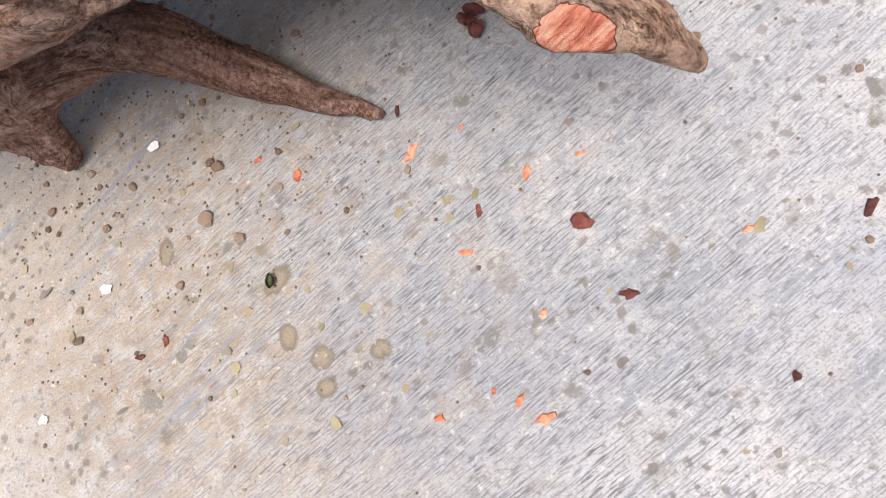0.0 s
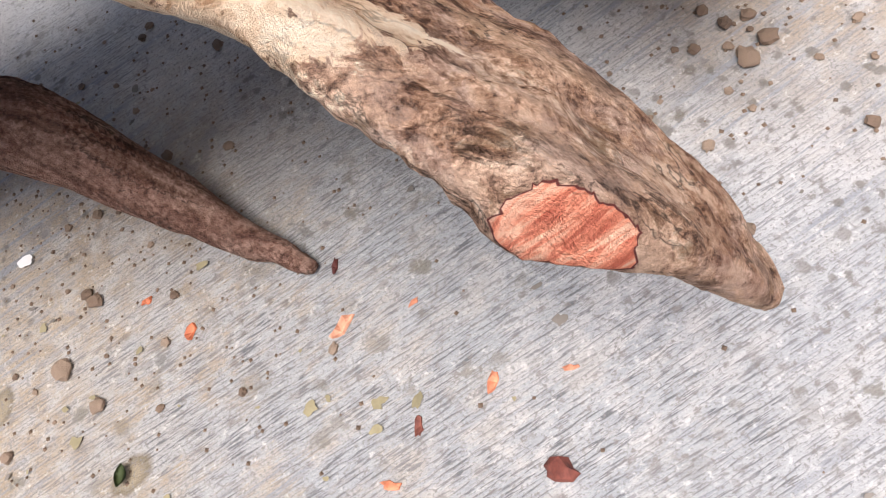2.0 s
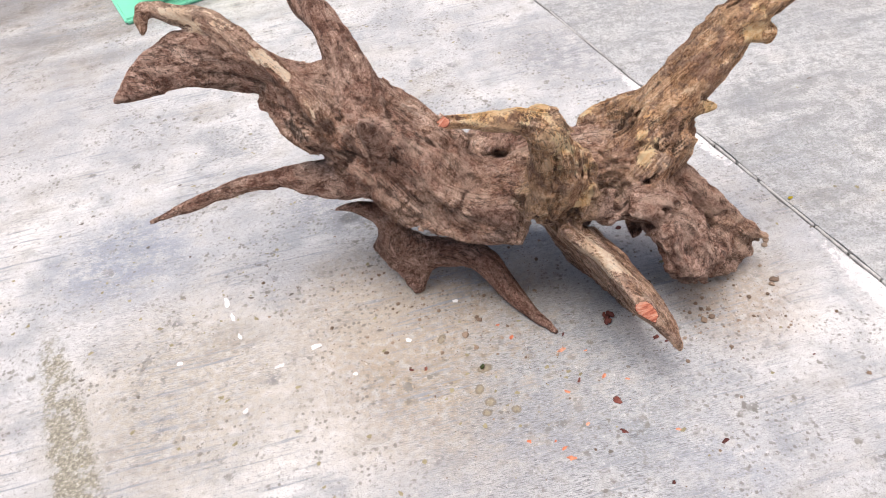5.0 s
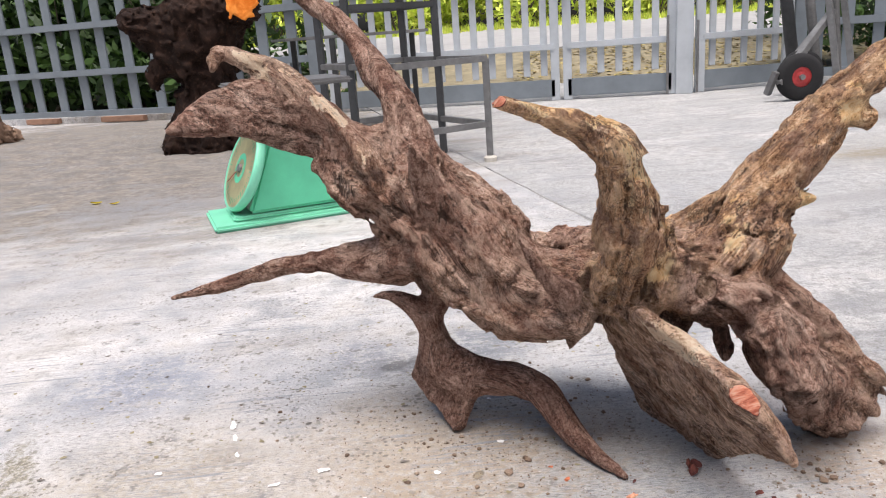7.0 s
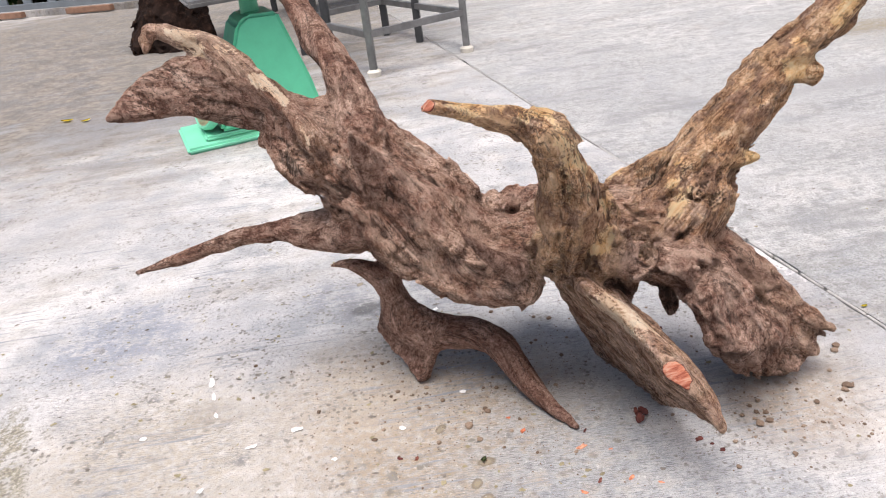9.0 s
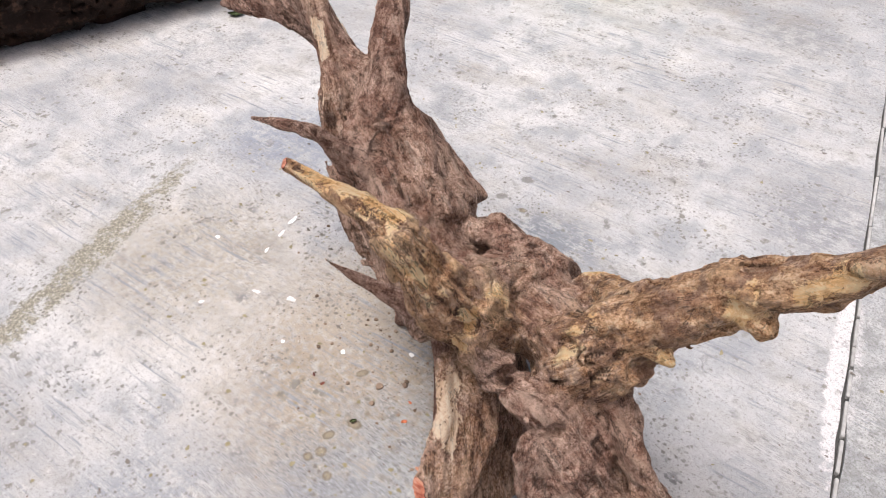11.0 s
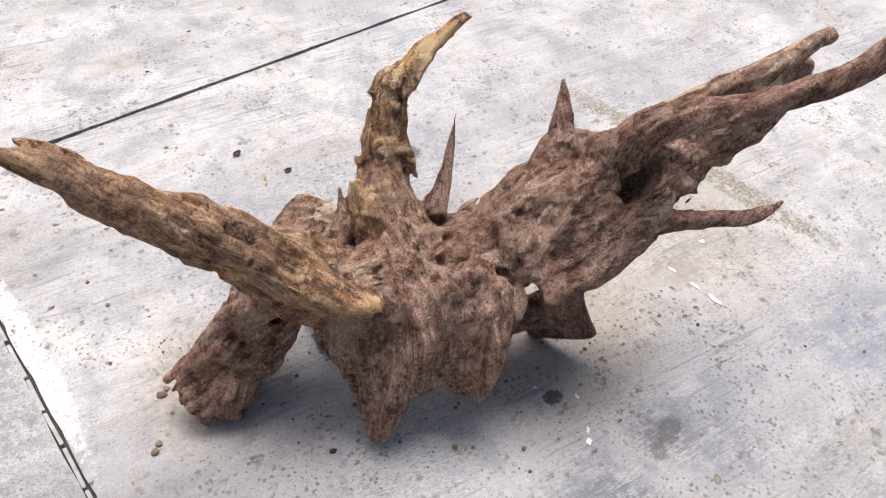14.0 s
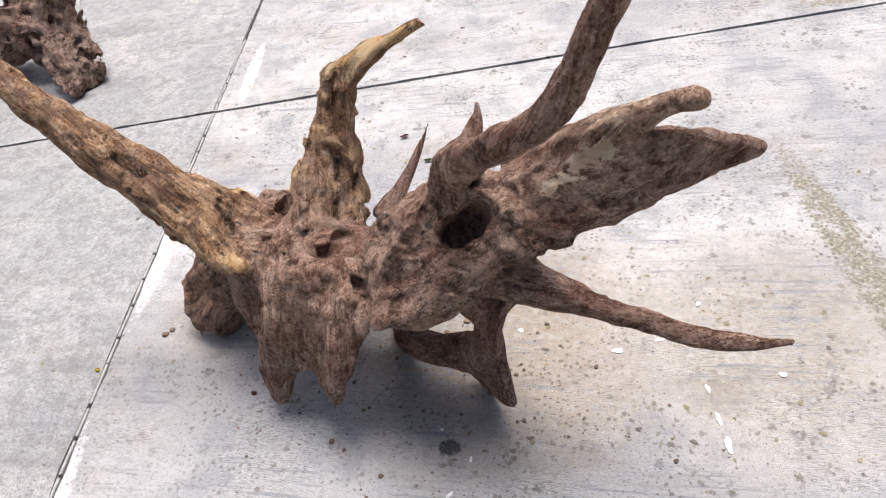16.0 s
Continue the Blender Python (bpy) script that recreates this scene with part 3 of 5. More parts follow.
    def saw(self, at, normal, reach, name="cut_face", ragged=0.0):
        """Cuts off what lies past the plane within reach of at, and notes the face."""
        n = np.array(normal, float) / np.linalg.norm(normal)
        win = self.window(np.array(at) - reach, np.array(at) + reach)
        p = self.places(win)
        d = (p - np.array(at)) @ n + 0.0012 * fbm(p.reshape(-1, 3) * 120, 2, 4).reshape(p.shape[:-1])
        if ragged:
            q = (p - ((p - np.array(at)) @ n)[..., None] * n * 0.9).reshape(-1, 3)
            d = d + ragged * (np.clip(3 * field_noise(q * 55, 5), -1, 1) + 0.6 * field_noise(q * 140, 6)).reshape(d.shape)
        inside = np.linalg.norm(p - np.array(at), axis=-1) < reach
        self.field[win] = np.where(inside, np.maximum(self.field[win], d), self.field[win])
        self.cuts.append((np.array(at, float), n, reach, name))

    def surface(self):
        """The field's zero surface as points and quads (naive surface nets)."""
        f = self.field
        for n in range(3):
            edge = [slice(None)] * 3
            for side in (0, -1):
                edge[n] = side
                f[tuple(edge)] = 0.06
        neg = f < 0
        base = np.array(self.size) - 1
        count, total = np.zeros(base, np.int8), np.zeros((*base, 3), np.float32)
        corner = lambda d: tuple(slice(k, k + s) for k, s in zip(d, base))
        ends = [((x, y, z), n) for x in (0, 1) for y in (0, 1) for z in (0, 1) for n in range(3) if (x, y, z)[n] == 0]
        for d, n in ends:
            e = tuple(1 if k == n else d[k] for k in range(3))
            a, b = f[corner(d)], f[corner(e)]
            cross = neg[corner(d)] != neg[corner(e)]
            t = np.where(cross, a / np.where(cross, a - b, 1), 0)
            count += cross
            for k in range(3):
                total[..., k] += np.where(cross, d[k] + (t if k == n else 0), 0)
        has = count > 0
        index = np.full(base, -1, np.int64)
        index[has] = np.arange(has.sum())
        cells = np.argwhere(has)
        points = self.low + self.cell * (cells + total[has] / count[has][:, None])
        quads = []
        for n in range(3):
            u, v = (n + 1) % 3, (n + 2) % 3
            a = [slice(1, s) for s in base]
            lo, hi = [slice(1, s) for s in base], [slice(1, s) for s in base]
            lo[n], hi[n] = slice(0, base[n]), slice(1, base[n] + 1)
            sa, sb = neg[tuple(lo)], neg[tuple(hi)]
            where = np.argwhere(sa != sb)
            flip = sa[sa != sb]
            at = where.copy()
            for k in range(3):
                if k != n:
                    at[:, k] += 1
            eu, ev = np.eye(3, dtype=int)[u], np.eye(3, dtype=int)[v]
            ring = [at - eu - ev, at - ev, at, at - eu]
            ids = np.stack([index[tuple(r.T)] for r in ring], 1)
            ids[~flip] = ids[~flip][:, ::-1]
            quads.append(ids)
        return points, np.vstack(quads), cells

    def build(self, thing, material, labels={}):
        """Links the surface as one mesh for each limb, under the thing."""
        points, quads, cells = self.surface()
        ok = (quads >= 0).all(1)
        quads = quads[ok]
        at = tuple(cells.T)
        tan, red = (t[at] / self.weight[at] for t in self.tint)
        grain_shade, owner = self.grain_shade[at], self.owner[at]
        a, b, c, d = (points[quads[:, n]] for n in range(4))
        fn = np.cross(c - a, d - b)
        normals = np.zeros_like(points)
        for n in range(4):
            np.add.at(normals, quads[:, n], fn)
        normals /= np.maximum(np.linalg.norm(normals, axis=1, keepdims=True), 1e-9)
        group = owner[quads[:, 0]].astype(int)
        names = list(self.names)
        cut, sap = np.zeros(len(points)), np.zeros(len(points))
        for place, n, reach, name in self.cuts:
            v = points - place
            near = np.minimum(1.2 - np.abs(v @ n) / (1.1 * self.cell), 2.4 * (normals @ n) - 1.3)
            near = np.where(np.linalg.norm(v, axis=1) < reach, np.clip(near, 0, 1), 0)
            cut = np.maximum(cut, near)
            face = (near[quads] > 0.3).sum(1) >= 2
            names.append(name)
            group[face] = len(names) - 1
        for a, b, r in self.bare:
            d = b - a
            t = np.clip((points - a) @ d / max(d @ d, 1e-9), 0, 1)
            gap = np.linalg.norm(points - a - t[:, None] * d, axis=1)
            sap = np.maximum(sap, np.clip(1 - 0.5 * gap / r, 0, 1))
        for k, name in enumerate(names):
            mine = quads[group == k]
            if len(mine) < 4:
                continue
            used, local = np.unique(mine, return_inverse=True)
            local = local.reshape(-1, 4)
            me = bpy.data.meshes.new(name)
            me.from_pydata(points[used].tolist(), [], local.tolist())
            me.materials.append(material)
            for key, values in (("tan", tan), ("red", red), ("grain_shade", grain_shade), ("sap", sap), ("cut", cut)):
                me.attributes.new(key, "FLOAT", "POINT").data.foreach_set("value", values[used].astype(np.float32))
            me.attributes.new("fib", "FLOAT_VECTOR", "POINT").data.foreach_set("vector", self.fib[at][used].astype(np.float32).ravel())
            me.polygons.foreach_set("use_smooth", [True] * len(me.polygons))
            me.normals_split_custom_set_from_vertices(normals[used].tolist())
            ob = new(name, me)
            ob.parent = thing
            ob.matrix_parent_inverse = thing.matrix_world.inverted()
            if name in labels:
                ob["label"] = labels[name]

# ---- the root ----
def driftwood_root():
    w = Carving((-0.67, 0.25, -0.012), (0.51, 0.79, 0.83), 0.0036, 0.006)
    w.relief = {"trunk": (0.8, 0.6, 1.1, 1.0), "back_flap": (0.85, 0.5, 0.9, 1.3), "hooked_branch": (0.85, 0.5, 0.9, 0.9), "side_root": (0.5, 0.1, 0.7, 0.5), "ridge": (0.8, 0.9, 1.0, 0.3), "tall_branch": (0.6, 0.3, 0.8, 0.5), "horn": (0.8, 1.3, 0.7, 0.5), "arm": (0.7, 0.75, 0.6, 0.3), "plank": (0.6, 0.6, 0.6, 0.25), "knotted_root": (0.8, 1.2, 1.8, 1.0), "foot": (0.3, 0.0, 0.45, 0.25), "rear_leg": (0.8, 0.5, 0.8, 1.1), "thorn": (0.4, 0.0, 0.3, 0.0)}
    # the body: a barrel in the middle that narrows to a waist and runs up to the fork
    w.limb("trunk", [(-0.34, 0.595, 0.43, 0.05), (-0.26, 0.565, 0.395, 0.065), (-0.19, 0.555, 0.338, 0.081), (-0.12, 0.545, 0.272, 0.082), (-0.05, 0.55, 0.262, 0.06), (0.03, 0.565, 0.262, 0.058), (0.1, 0.58, 0.262, 0.056), (0.18, 0.57, 0.26, 0.052)], 0.03, 0.1, 0, 1)
    w.limb("trunk", [(-0.215, 0.518, 0.385, 0.031), (-0.165, 0.522, 0.305, 0.043), (-0.11, 0.508, 0.228, 0.046), (-0.03, 0.47, 0.225, 0.026)], 0.03, 0.12, 0, 2)
    w.slab("back_flap", [(-0.31, 0.6, 0.46, 0.03), (-0.22, 0.58, 0.41, 0.03), (-0.12, 0.565, 0.335, 0.03)], [(-0.29, 0.65, 0.365, 0.022), (-0.21, 0.672, 0.31, 0.02), (-0.14, 0.685, 0.28, 0.01)], 0.02, 0.1, 0.15, 19)
    w.limb("side_root", [(-0.651, 0.542, 0.238, 0.003), (-0.596, 0.563, 0.246, 0.010), (-0.535, 0.578, 0.26, 0.015), (-0.47, 0.583, 0.276, 0.019), (-0.403, 0.58, 0.282, 0.023), (-0.334, 0.568, 0.283, 0.030), (-0.26, 0.555, 0.30, 0.045)], 0.015, 0.05, 0.35, 3)
    w.slab("hooked_branch", [(-0.56, 0.54, 0.535, 0.008), (-0.50, 0.575, 0.555, 0.016), (-0.44, 0.585, 0.535, 0.02), (-0.38, 0.575, 0.495, 0.024), (-0.32, 0.575, 0.45, 0.03)], [(-0.588, 0.505, 0.505, 0.007), (-0.51, 0.565, 0.505, 0.02), (-0.44, 0.60, 0.48, 0.026), (-0.39, 0.607, 0.452, 0.025), (-0.32, 0.59, 0.43, 0.028)], 0.015, 0.0, 0.25, 4)
    w.limb("ridge", [(-0.531, 0.578, 0.61, 0.008), (-0.505, 0.58, 0.6, 0.011), (-0.445, 0.589, 0.57, 0.016), (-0.38, 0.562, 0.527, 0.014), (-0.32, 0.532, 0.47, 0.013), (-0.295, 0.512, 0.42, 0.016)], 0.022, 0.2, 0, 5)
    w.limb("ridge", [(-0.527, 0.575, 0.607, 0.011), (-0.533, 0.563, 0.598, 0.009), (-0.53, 0.552, 0.588, 0.006)], 0.006, 0.2, 0.2, 25)
    w.limb("tall_branch", [(-0.512, 0.735, 0.81, 0.0115), (-0.49, 0.735, 0.77, 0.0125), (-0.466, 0.735, 0.724, 0.0135), (-0.439, 0.733, 0.683, 0.016), (-0.397, 0.728, 0.65, 0.0175), (-0.35, 0.695, 0.608, 0.019), (-0.31, 0.65, 0.562, 0.0215), (-0.275, 0.61, 0.515, 0.028), (-0.25, 0.58, 0.45, 0.042)], 0.02, 0.05, 0.35, 6)
    w.limb("horn", [(-0.117, 0.327, 0.542, 0.005), (-0.093, 0.332, 0.535, 0.0085), (-0.068, 0.344, 0.524, 0.011), (-0.036, 0.362, 0.511, 0.015), (-0.003, 0.379, 0.497, 0.021), (0.028, 0.395, 0.468, 0.0285), (0.042, 0.411, 0.43, 0.032), (0.05, 0.424, 0.395, 0.035), (0.056, 0.455, 0.335, 0.043), (0.058, 0.5, 0.265, 0.055)], 0.018, 0.72, 0, 7)
    w.limb("horn", [(0.05, 0.44, 0.37, 0.014), (0.055, 0.5, 0.345, 0.022), (0.05, 0.57, 0.3, 0.03), (0.05, 0.63, 0.26, 0.032)], 0.035, 0.25, 0.2, 27)
    w.limb("arm", [(0.493, 0.64, 0.629, 0.005), (0.464, 0.632, 0.602, 0.0135), (0.444, 0.63, 0.584, 0.018), (0.405, 0.623, 0.538, 0.0245), (0.352, 0.62, 0.488, 0.0305), (0.32, 0.618, 0.453, 0.036), (0.275, 0.606, 0.402, 0.042), (0.24, 0.596, 0.35, 0.05), (0.2, 0.565, 0.285, 0.06), (0.16, 0.56, 0.23, 0.05)], 0.018, 0.65, 0, 8)
    w.limb("arm", [(0.26, 0.58, 0.36, 0.018), (0.285, 0.577, 0.357, 0.013), (0.305, 0.572, 0.36, 0.006)], 0.012, 1.0, 0, 9)
    w.limb("arm", [(0.36, 0.605, 0.47, 0.02), (0.375, 0.60, 0.462, 0.015)], 0.01, 0.9, 0, 29)
    w.limb("arm", [(0.2, 0.62, 0.34, 0.03), (0.15, 0.645, 0.31, 0.022), (0.115, 0.652, 0.302, 0.012)], 0.012, 0.9, 0, 30)
    w.limb("arm", [(0.425, 0.612, 0.572, 0.012), (0.45, 0.61, 0.6, 0.008), (0.474, 0.611, 0.617, 0.003)], 0.008, 0.6, 0.1, 34)
    w.slab("plank", [(0.064, 0.428, 0.248, 0.009), (0.116, 0.387, 0.224, 0.009), (0.162, 0.311, 0.196, 0.013), (0.19, 0.301, 0.167, 0.008), (0.219, 0.291, 0.118, 0.004)], [(0.04, 0.56, 0.18, 0.02), (0.09, 0.6, 0.035, 0.015), (0.172, 0.49, 0.012, 0.010), (0.194, 0.374, 0.09, 0.008), (0.22, 0.294, 0.116, 0.003)], 0.006, 0.2, 0, 10)
    w.slab("plank", [(0.06, 0.436, 0.245, 0.009), (0.11, 0.398, 0.222, 0.01), (0.163, 0.335, 0.195, 0.01), (0.192, 0.304, 0.163, 0.008), (0.217, 0.289, 0.122, 0.0035)], [(0.108, 0.475, 0.197, 0.012), (0.15, 0.44, 0.17, 0.011), (0.184, 0.372, 0.16, 0.01), (0.208, 0.325, 0.145, 0.009), (0.221, 0.295, 0.12, 0.0035)], 0.008, 0.35, 0, 31)
    w.limb("knotted_root", [(0.128, 0.462, 0.264, 0.026), (0.18, 0.478, 0.25, 0.034), (0.235, 0.486, 0.207, 0.043), (0.272, 0.496, 0.157, 0.044), (0.302, 0.525, 0.099, 0.045), (0.345, 0.562, 0.055, 0.042), (0.385, 0.585, 0.04, 0.036)], 0.018, 0.05, 0.25, 11)
    w.limb("knotted_root", [(0.228, 0.46, 0.205, 0.034), (0.244, 0.44, 0.175, 0.031), (0.252, 0.43, 0.152, 0.026)], 0.014, 0.0, 0.4, 12)
    w.slab("knotted_root", [(0.2, 0.565, 0.27, 0.025), (0.27, 0.555, 0.235, 0.02), (0.328, 0.54, 0.188, 0.015), (0.395, 0.56, 0.1, 0.012)], [(0.235, 0.55, 0.15, 0.02), (0.28, 0.565, 0.085, 0.024), (0.33, 0.575, 0.045, 0.026), (0.395, 0.585, 0.035, 0.022)], 0.015, 0.1, 0.2, 32)
    w.limb("knotted_root", [(0.172, 0.53, 0.212, 0.022), (0.184, 0.524, 0.172, 0.015), (0.187, 0.521, 0.146, 0.007)], 0.01, 0.0, 0.5, 35)
    w.limb("foot", [(-0.318, 0.54, 0.237, 0.003), (-0.29, 0.545, 0.234, 0.009), (-0.255, 0.56, 0.205, 0.017), (-0.24, 0.575, 0.16, 0.022), (-0.235, 0.58, 0.11, 0.026)], 0.012, 0.0, 0.6, 14)
    w.slab("foot", [(-0.245, 0.58, 0.14, 0.018), (-0.279, 0.619, 0.067, 0.013)], [(-0.175, 0.565, 0.105, 0.02), (-0.208, 0.559, 0.015, 0.014)], 0.016, 0.0, 0.6, 13)
    w.limb("foot", [(-0.245, 0.57, 0.19, 0.018), (-0.215, 0.575, 0.25, 0.028), (-0.18, 0.57, 0.3, 0.035)], 0.014, 0.0, 0.5, 15)
    w.limb("foot", [(-0.215, 0.574, 0.09, 0.026), (-0.15, 0.572, 0.088, 0.027), (-0.105, 0.567, 0.083, 0.0265), (-0.072, 0.55, 0.072, 0.024), (-0.048, 0.53, 0.046, 0.02), (-0.022, 0.503, 0.025, 0.016), (0.009, 0.468, 0.013, 0.011), (0.043, 0.433, 0.006, 0.005)], 0.014, 0.0, 0.7, 16)
    w.slab("rear_leg", [(0.145, 0.615, 0.28, 0.03), (0.16, 0.635, 0.19, 0.018), (0.129, 0.692, 0.034, 0.01)], [(0.02, 0.64, 0.28, 0.03), (0.045, 0.68, 0.19, 0.022), (0.115, 0.698, 0.034, 0.011)], 0.02, 0.1, 0.15, 17)
    w.limb("rear_leg", [(0.05, 0.615, 0.3, 0.032), (0.047, 0.676, 0.245, 0.027), (0.085, 0.7, 0.14, 0.021), (0.122, 0.702, 0.032, 0.012)], 0.012, 0.1, 0.15, 33)
    w.limb("rear_leg", [(-0.075, 0.655, 0.28, 0.02), (-0.066, 0.695, 0.22, 0.02), (-0.045, 0.716, 0.15, 0.015), (-0.038, 0.722, 0.11, 0.009)], 0.012, 0.1, 0.15, 40)
    w.slab("rear_leg", [(0.02, 0.63, 0.29, 0.025), (-0.02, 0.675, 0.21, 0.016), (-0.034, 0.716, 0.128, 0.008)], [(-0.09, 0.61, 0.29, 0.02), (-0.105, 0.665, 0.255, 0.01), (-0.045, 0.72, 0.128, 0.008)], 0.015, 0.1, 0.15, 18)
    w.slab("rear_leg", [(0.03, 0.65, 0.26, 0.02), (0.06, 0.69, 0.13, 0.013)], [(-0.06, 0.66, 0.25, 0.02), (-0.03, 0.712, 0.125, 0.01)], 0.015, 0.1, 0.15, 38)
    w.limb("thorn", [(-0.086, 0.357, 0.376, 0.002), (-0.076, 0.38, 0.345, 0.006), (-0.055, 0.42, 0.3, 0.012), (-0.03, 0.455, 0.265, 0.022)], 0.008, 0.0, 0.6, 20)
    w.limb("trunk", [(-0.02, 0.5, 0.2, 0.018), (-0.026, 0.5, 0.182, 0.01), (-0.028, 0.5, 0.168, 0.003)], 0.008, 0.1, 0.3, 39)
    w.limb("knot_spur", [(-0.222, 0.437, 0.478, 0.003), (-0.222, 0.452, 0.455, 0.009), (-0.215, 0.475, 0.42, 0.02), (-0.20, 0.5, 0.37, 0.03)], 0.012, 0.0, 0.2, 21)
    w.limb("splinter", [(0.119, 0.435, 0.325, 0.003), (0.122, 0.447, 0.3, 0.008), (0.12, 0.47, 0.26, 0.026)], 0.01, 0.0, 0.3, 22)
    # the deep hole behind the beak, holes by the knot, splits and worn edges
    w.bore([(-0.268, 0.662, 0.452, 0.021), (-0.256, 0.612, 0.406, 0.02)])
    w.bore([(-0.283, 0.655, 0.462, 0.024), (-0.268, 0.612, 0.421, 0.02)])
    w.bore([(-0.304, 0.644, 0.472, 0.026), (-0.28, 0.607, 0.432, 0.018)])
    w.bore([(-0.268, 0.664, 0.452, 0.018), (-0.3, 0.652, 0.472, 0.021), (-0.335, 0.632, 0.492, 0.015)])
    # the cleft between the hooked branch and the trunk
    w.bore([(-0.318, 0.518, 0.443, 0.006), (-0.302, 0.512, 0.402, 0.010), (-0.288, 0.508, 0.36, 0.011), (-0.276, 0.513, 0.325, 0.006)], 0.006)
    w.bore([(0.142, 0.43, 0.276, 0.014), (0.155, 0.5, 0.258, 0.014)])
    w.bore([(0.232, 0.44, 0.258, 0.006), (0.238, 0.475, 0.246, 0.006)])
    w.bore([(0.098, 0.43, 0.24, 0.009), (0.108, 0.52, 0.215, 0.016), (0.112, 0.56, 0.19, 0.016)])
    w.bore([(0.06, 0.67, 0.33, 0.011), (0.06, 0.635, 0.32, 0.012)])
    w.bore([(-0.12, 0.7, 0.31, 0.004), (-0.085, 0.66, 0.3, 0.007)])
    w.bore([(-0.05, 0.605, 0.302, 0.005), (-0.085, 0.635, 0.288, 0.009), (-0.12, 0.67, 0.278, 0.01)])
    w.bore([(-0.135, 0.69, 0.30, 0.006), (-0.1, 0.655, 0.287, 0.008), (-0.07, 0.63, 0.28, 0.006)])
    w.bore([(0.235, 0.6, 0.22, 0.012), (0.25, 0.56, 0.2, 0.008)])
    # the way through between the plank and the knotted root
    w.bore([(0.187, 0.45, 0.153, 0.012), (0.205, 0.55, 0.114, 0.018), (0.217, 0.62, 0.085, 0.02)], 0.006)
    w.bore([(0.129, 0.46, 0.208, 0.008), (0.139, 0.55, 0.177, 0.01), (0.15, 0.63, 0.15, 0.012)], 0.006)
    # folds between the lobes at the back
    w.bore([(-0.005, 0.69, 0.28, 0.014), (-0.005, 0.712, 0.215, 0.022), (0.012, 0.728, 0.13, 0.026)], 0.014)
    w.bore([(0.1, 0.69, 0.28, 0.014), (0.11, 0.7, 0.21, 0.016)], 0.014)
    w.hollow((0.025, 0.69, 0.085), (0.03, 0.05, 0.04))
    w.saw((-0.1, 0.329, 0.537), (-0.45, -0.7, 0.55), 0.03)
    w.saw((0.161, 0.3005, 0.188), (-0.15, -0.86, 0.48), 0.021)
    w.saw((0.4, 0.572, 0.045), (0.85, 0.2, -0.35), 0.075, "broken_end", 0.004)
    w.limb("knotted_root", [(0.325, 0.543, 0.155, 0.018), (0.38, 0.552, 0.118, 0.014), (0.427, 0.557, 0.085, 0.006)], 0.005, 0.35, 0.4, 36)
    w.limb("knotted_root", [(0.34, 0.556, 0.118, 0.018), (0.385, 0.563, 0.092, 0.014), (0.42, 0.567, 0.066, 0.006)], 0.005, 0.35, 0.4, 37)
    w.limb("knotted_root", [(0.33, 0.555, 0.08, 0.022), (0.375, 0.562, 0.058, 0.018), (0.404, 0.568, 0.042, 0.01)], 0.005, 0.35, 0.4, 41)
    w.strip((-0.38, 0.553, 0.536), (-0.34, 0.54, 0.505), 0.009)
    w.strip((-0.32, 0.527, 0.475), (-0.303, 0.508, 0.445), 0.004)
    w.strip((-0.46, 0.592, 0.585), (-0.42, 0.58, 0.565), 0.010)
    w.strip((-0.448, 0.605, 0.561), (-0.38, 0.615, 0.5), 0.010)
    w.strip((0.186, 0.534, 0.351), (0.208, 0.545, 0.395), 0.013)
    w.strip((0.285, 0.575, 0.357), (0.3, 0.57, 0.36), 0.013)
    w.strip((0.31, 0.633, 0.423), (0.285, 0.637, 0.40), 0.011)
    w.strip((-0.07, 0.35, 0.535), (0.02, 0.395, 0.495), 0.016)
    w.strip((0.123, 0.656, 0.312), (0.1, 0.656, 0.3), 0.013)
    w.strip((0.088, 0.493, 0.362), (0.09, 0.5, 0.34), 0.012)
    w.strip((0.085, 0.42, 0.235), (0.12, 0.375, 0.222), 0.018)
    w.strip((-0.205, 0.648, 0.379), (-0.207, 0.65, 0.37), 0.006)
    w.strip((0.36, 0.6, 0.5), (0.35, 0.59, 0.47), 0.014)
    for a, b, r in (((0.035, 0.385, 0.475), (0.06, 0.415, 0.4), 0.016), ((0.088, 0.45, 0.35), (0.085, 0.445, 0.3), 0.014), ((0.43, 0.605, 0.575), (0.4, 0.6, 0.53), 0.012), ((0.2, 0.52, 0.34), (0.19, 0.515, 0.31), 0.010), ((-0.49, 0.575, 0.6), (-0.46, 0.58, 0.575), 0.012), ((0.13, 0.395, 0.222), (0.15, 0.37, 0.21), 0.012)):
        w.strip(a, b, r)
    thing = empty("driftwood_root", (0, 0.55, 0))
    labels = {"horn": "tan horn-shaped root stub", "arm": "long tan slanting root", "cut_face": "fresh pink saw cut", "foot": "reddish-brown foot root", "tall_branch": "thin dark upright branch", "ridge": "pale bare ridge of wood"}
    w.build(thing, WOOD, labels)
    return tagged(thing, "weathered brown driftwood root standing on concrete", "driftwood")


driftwood_root()

# ---- the yard ----
ACROSS = 23.2  # the slabs are turned by this


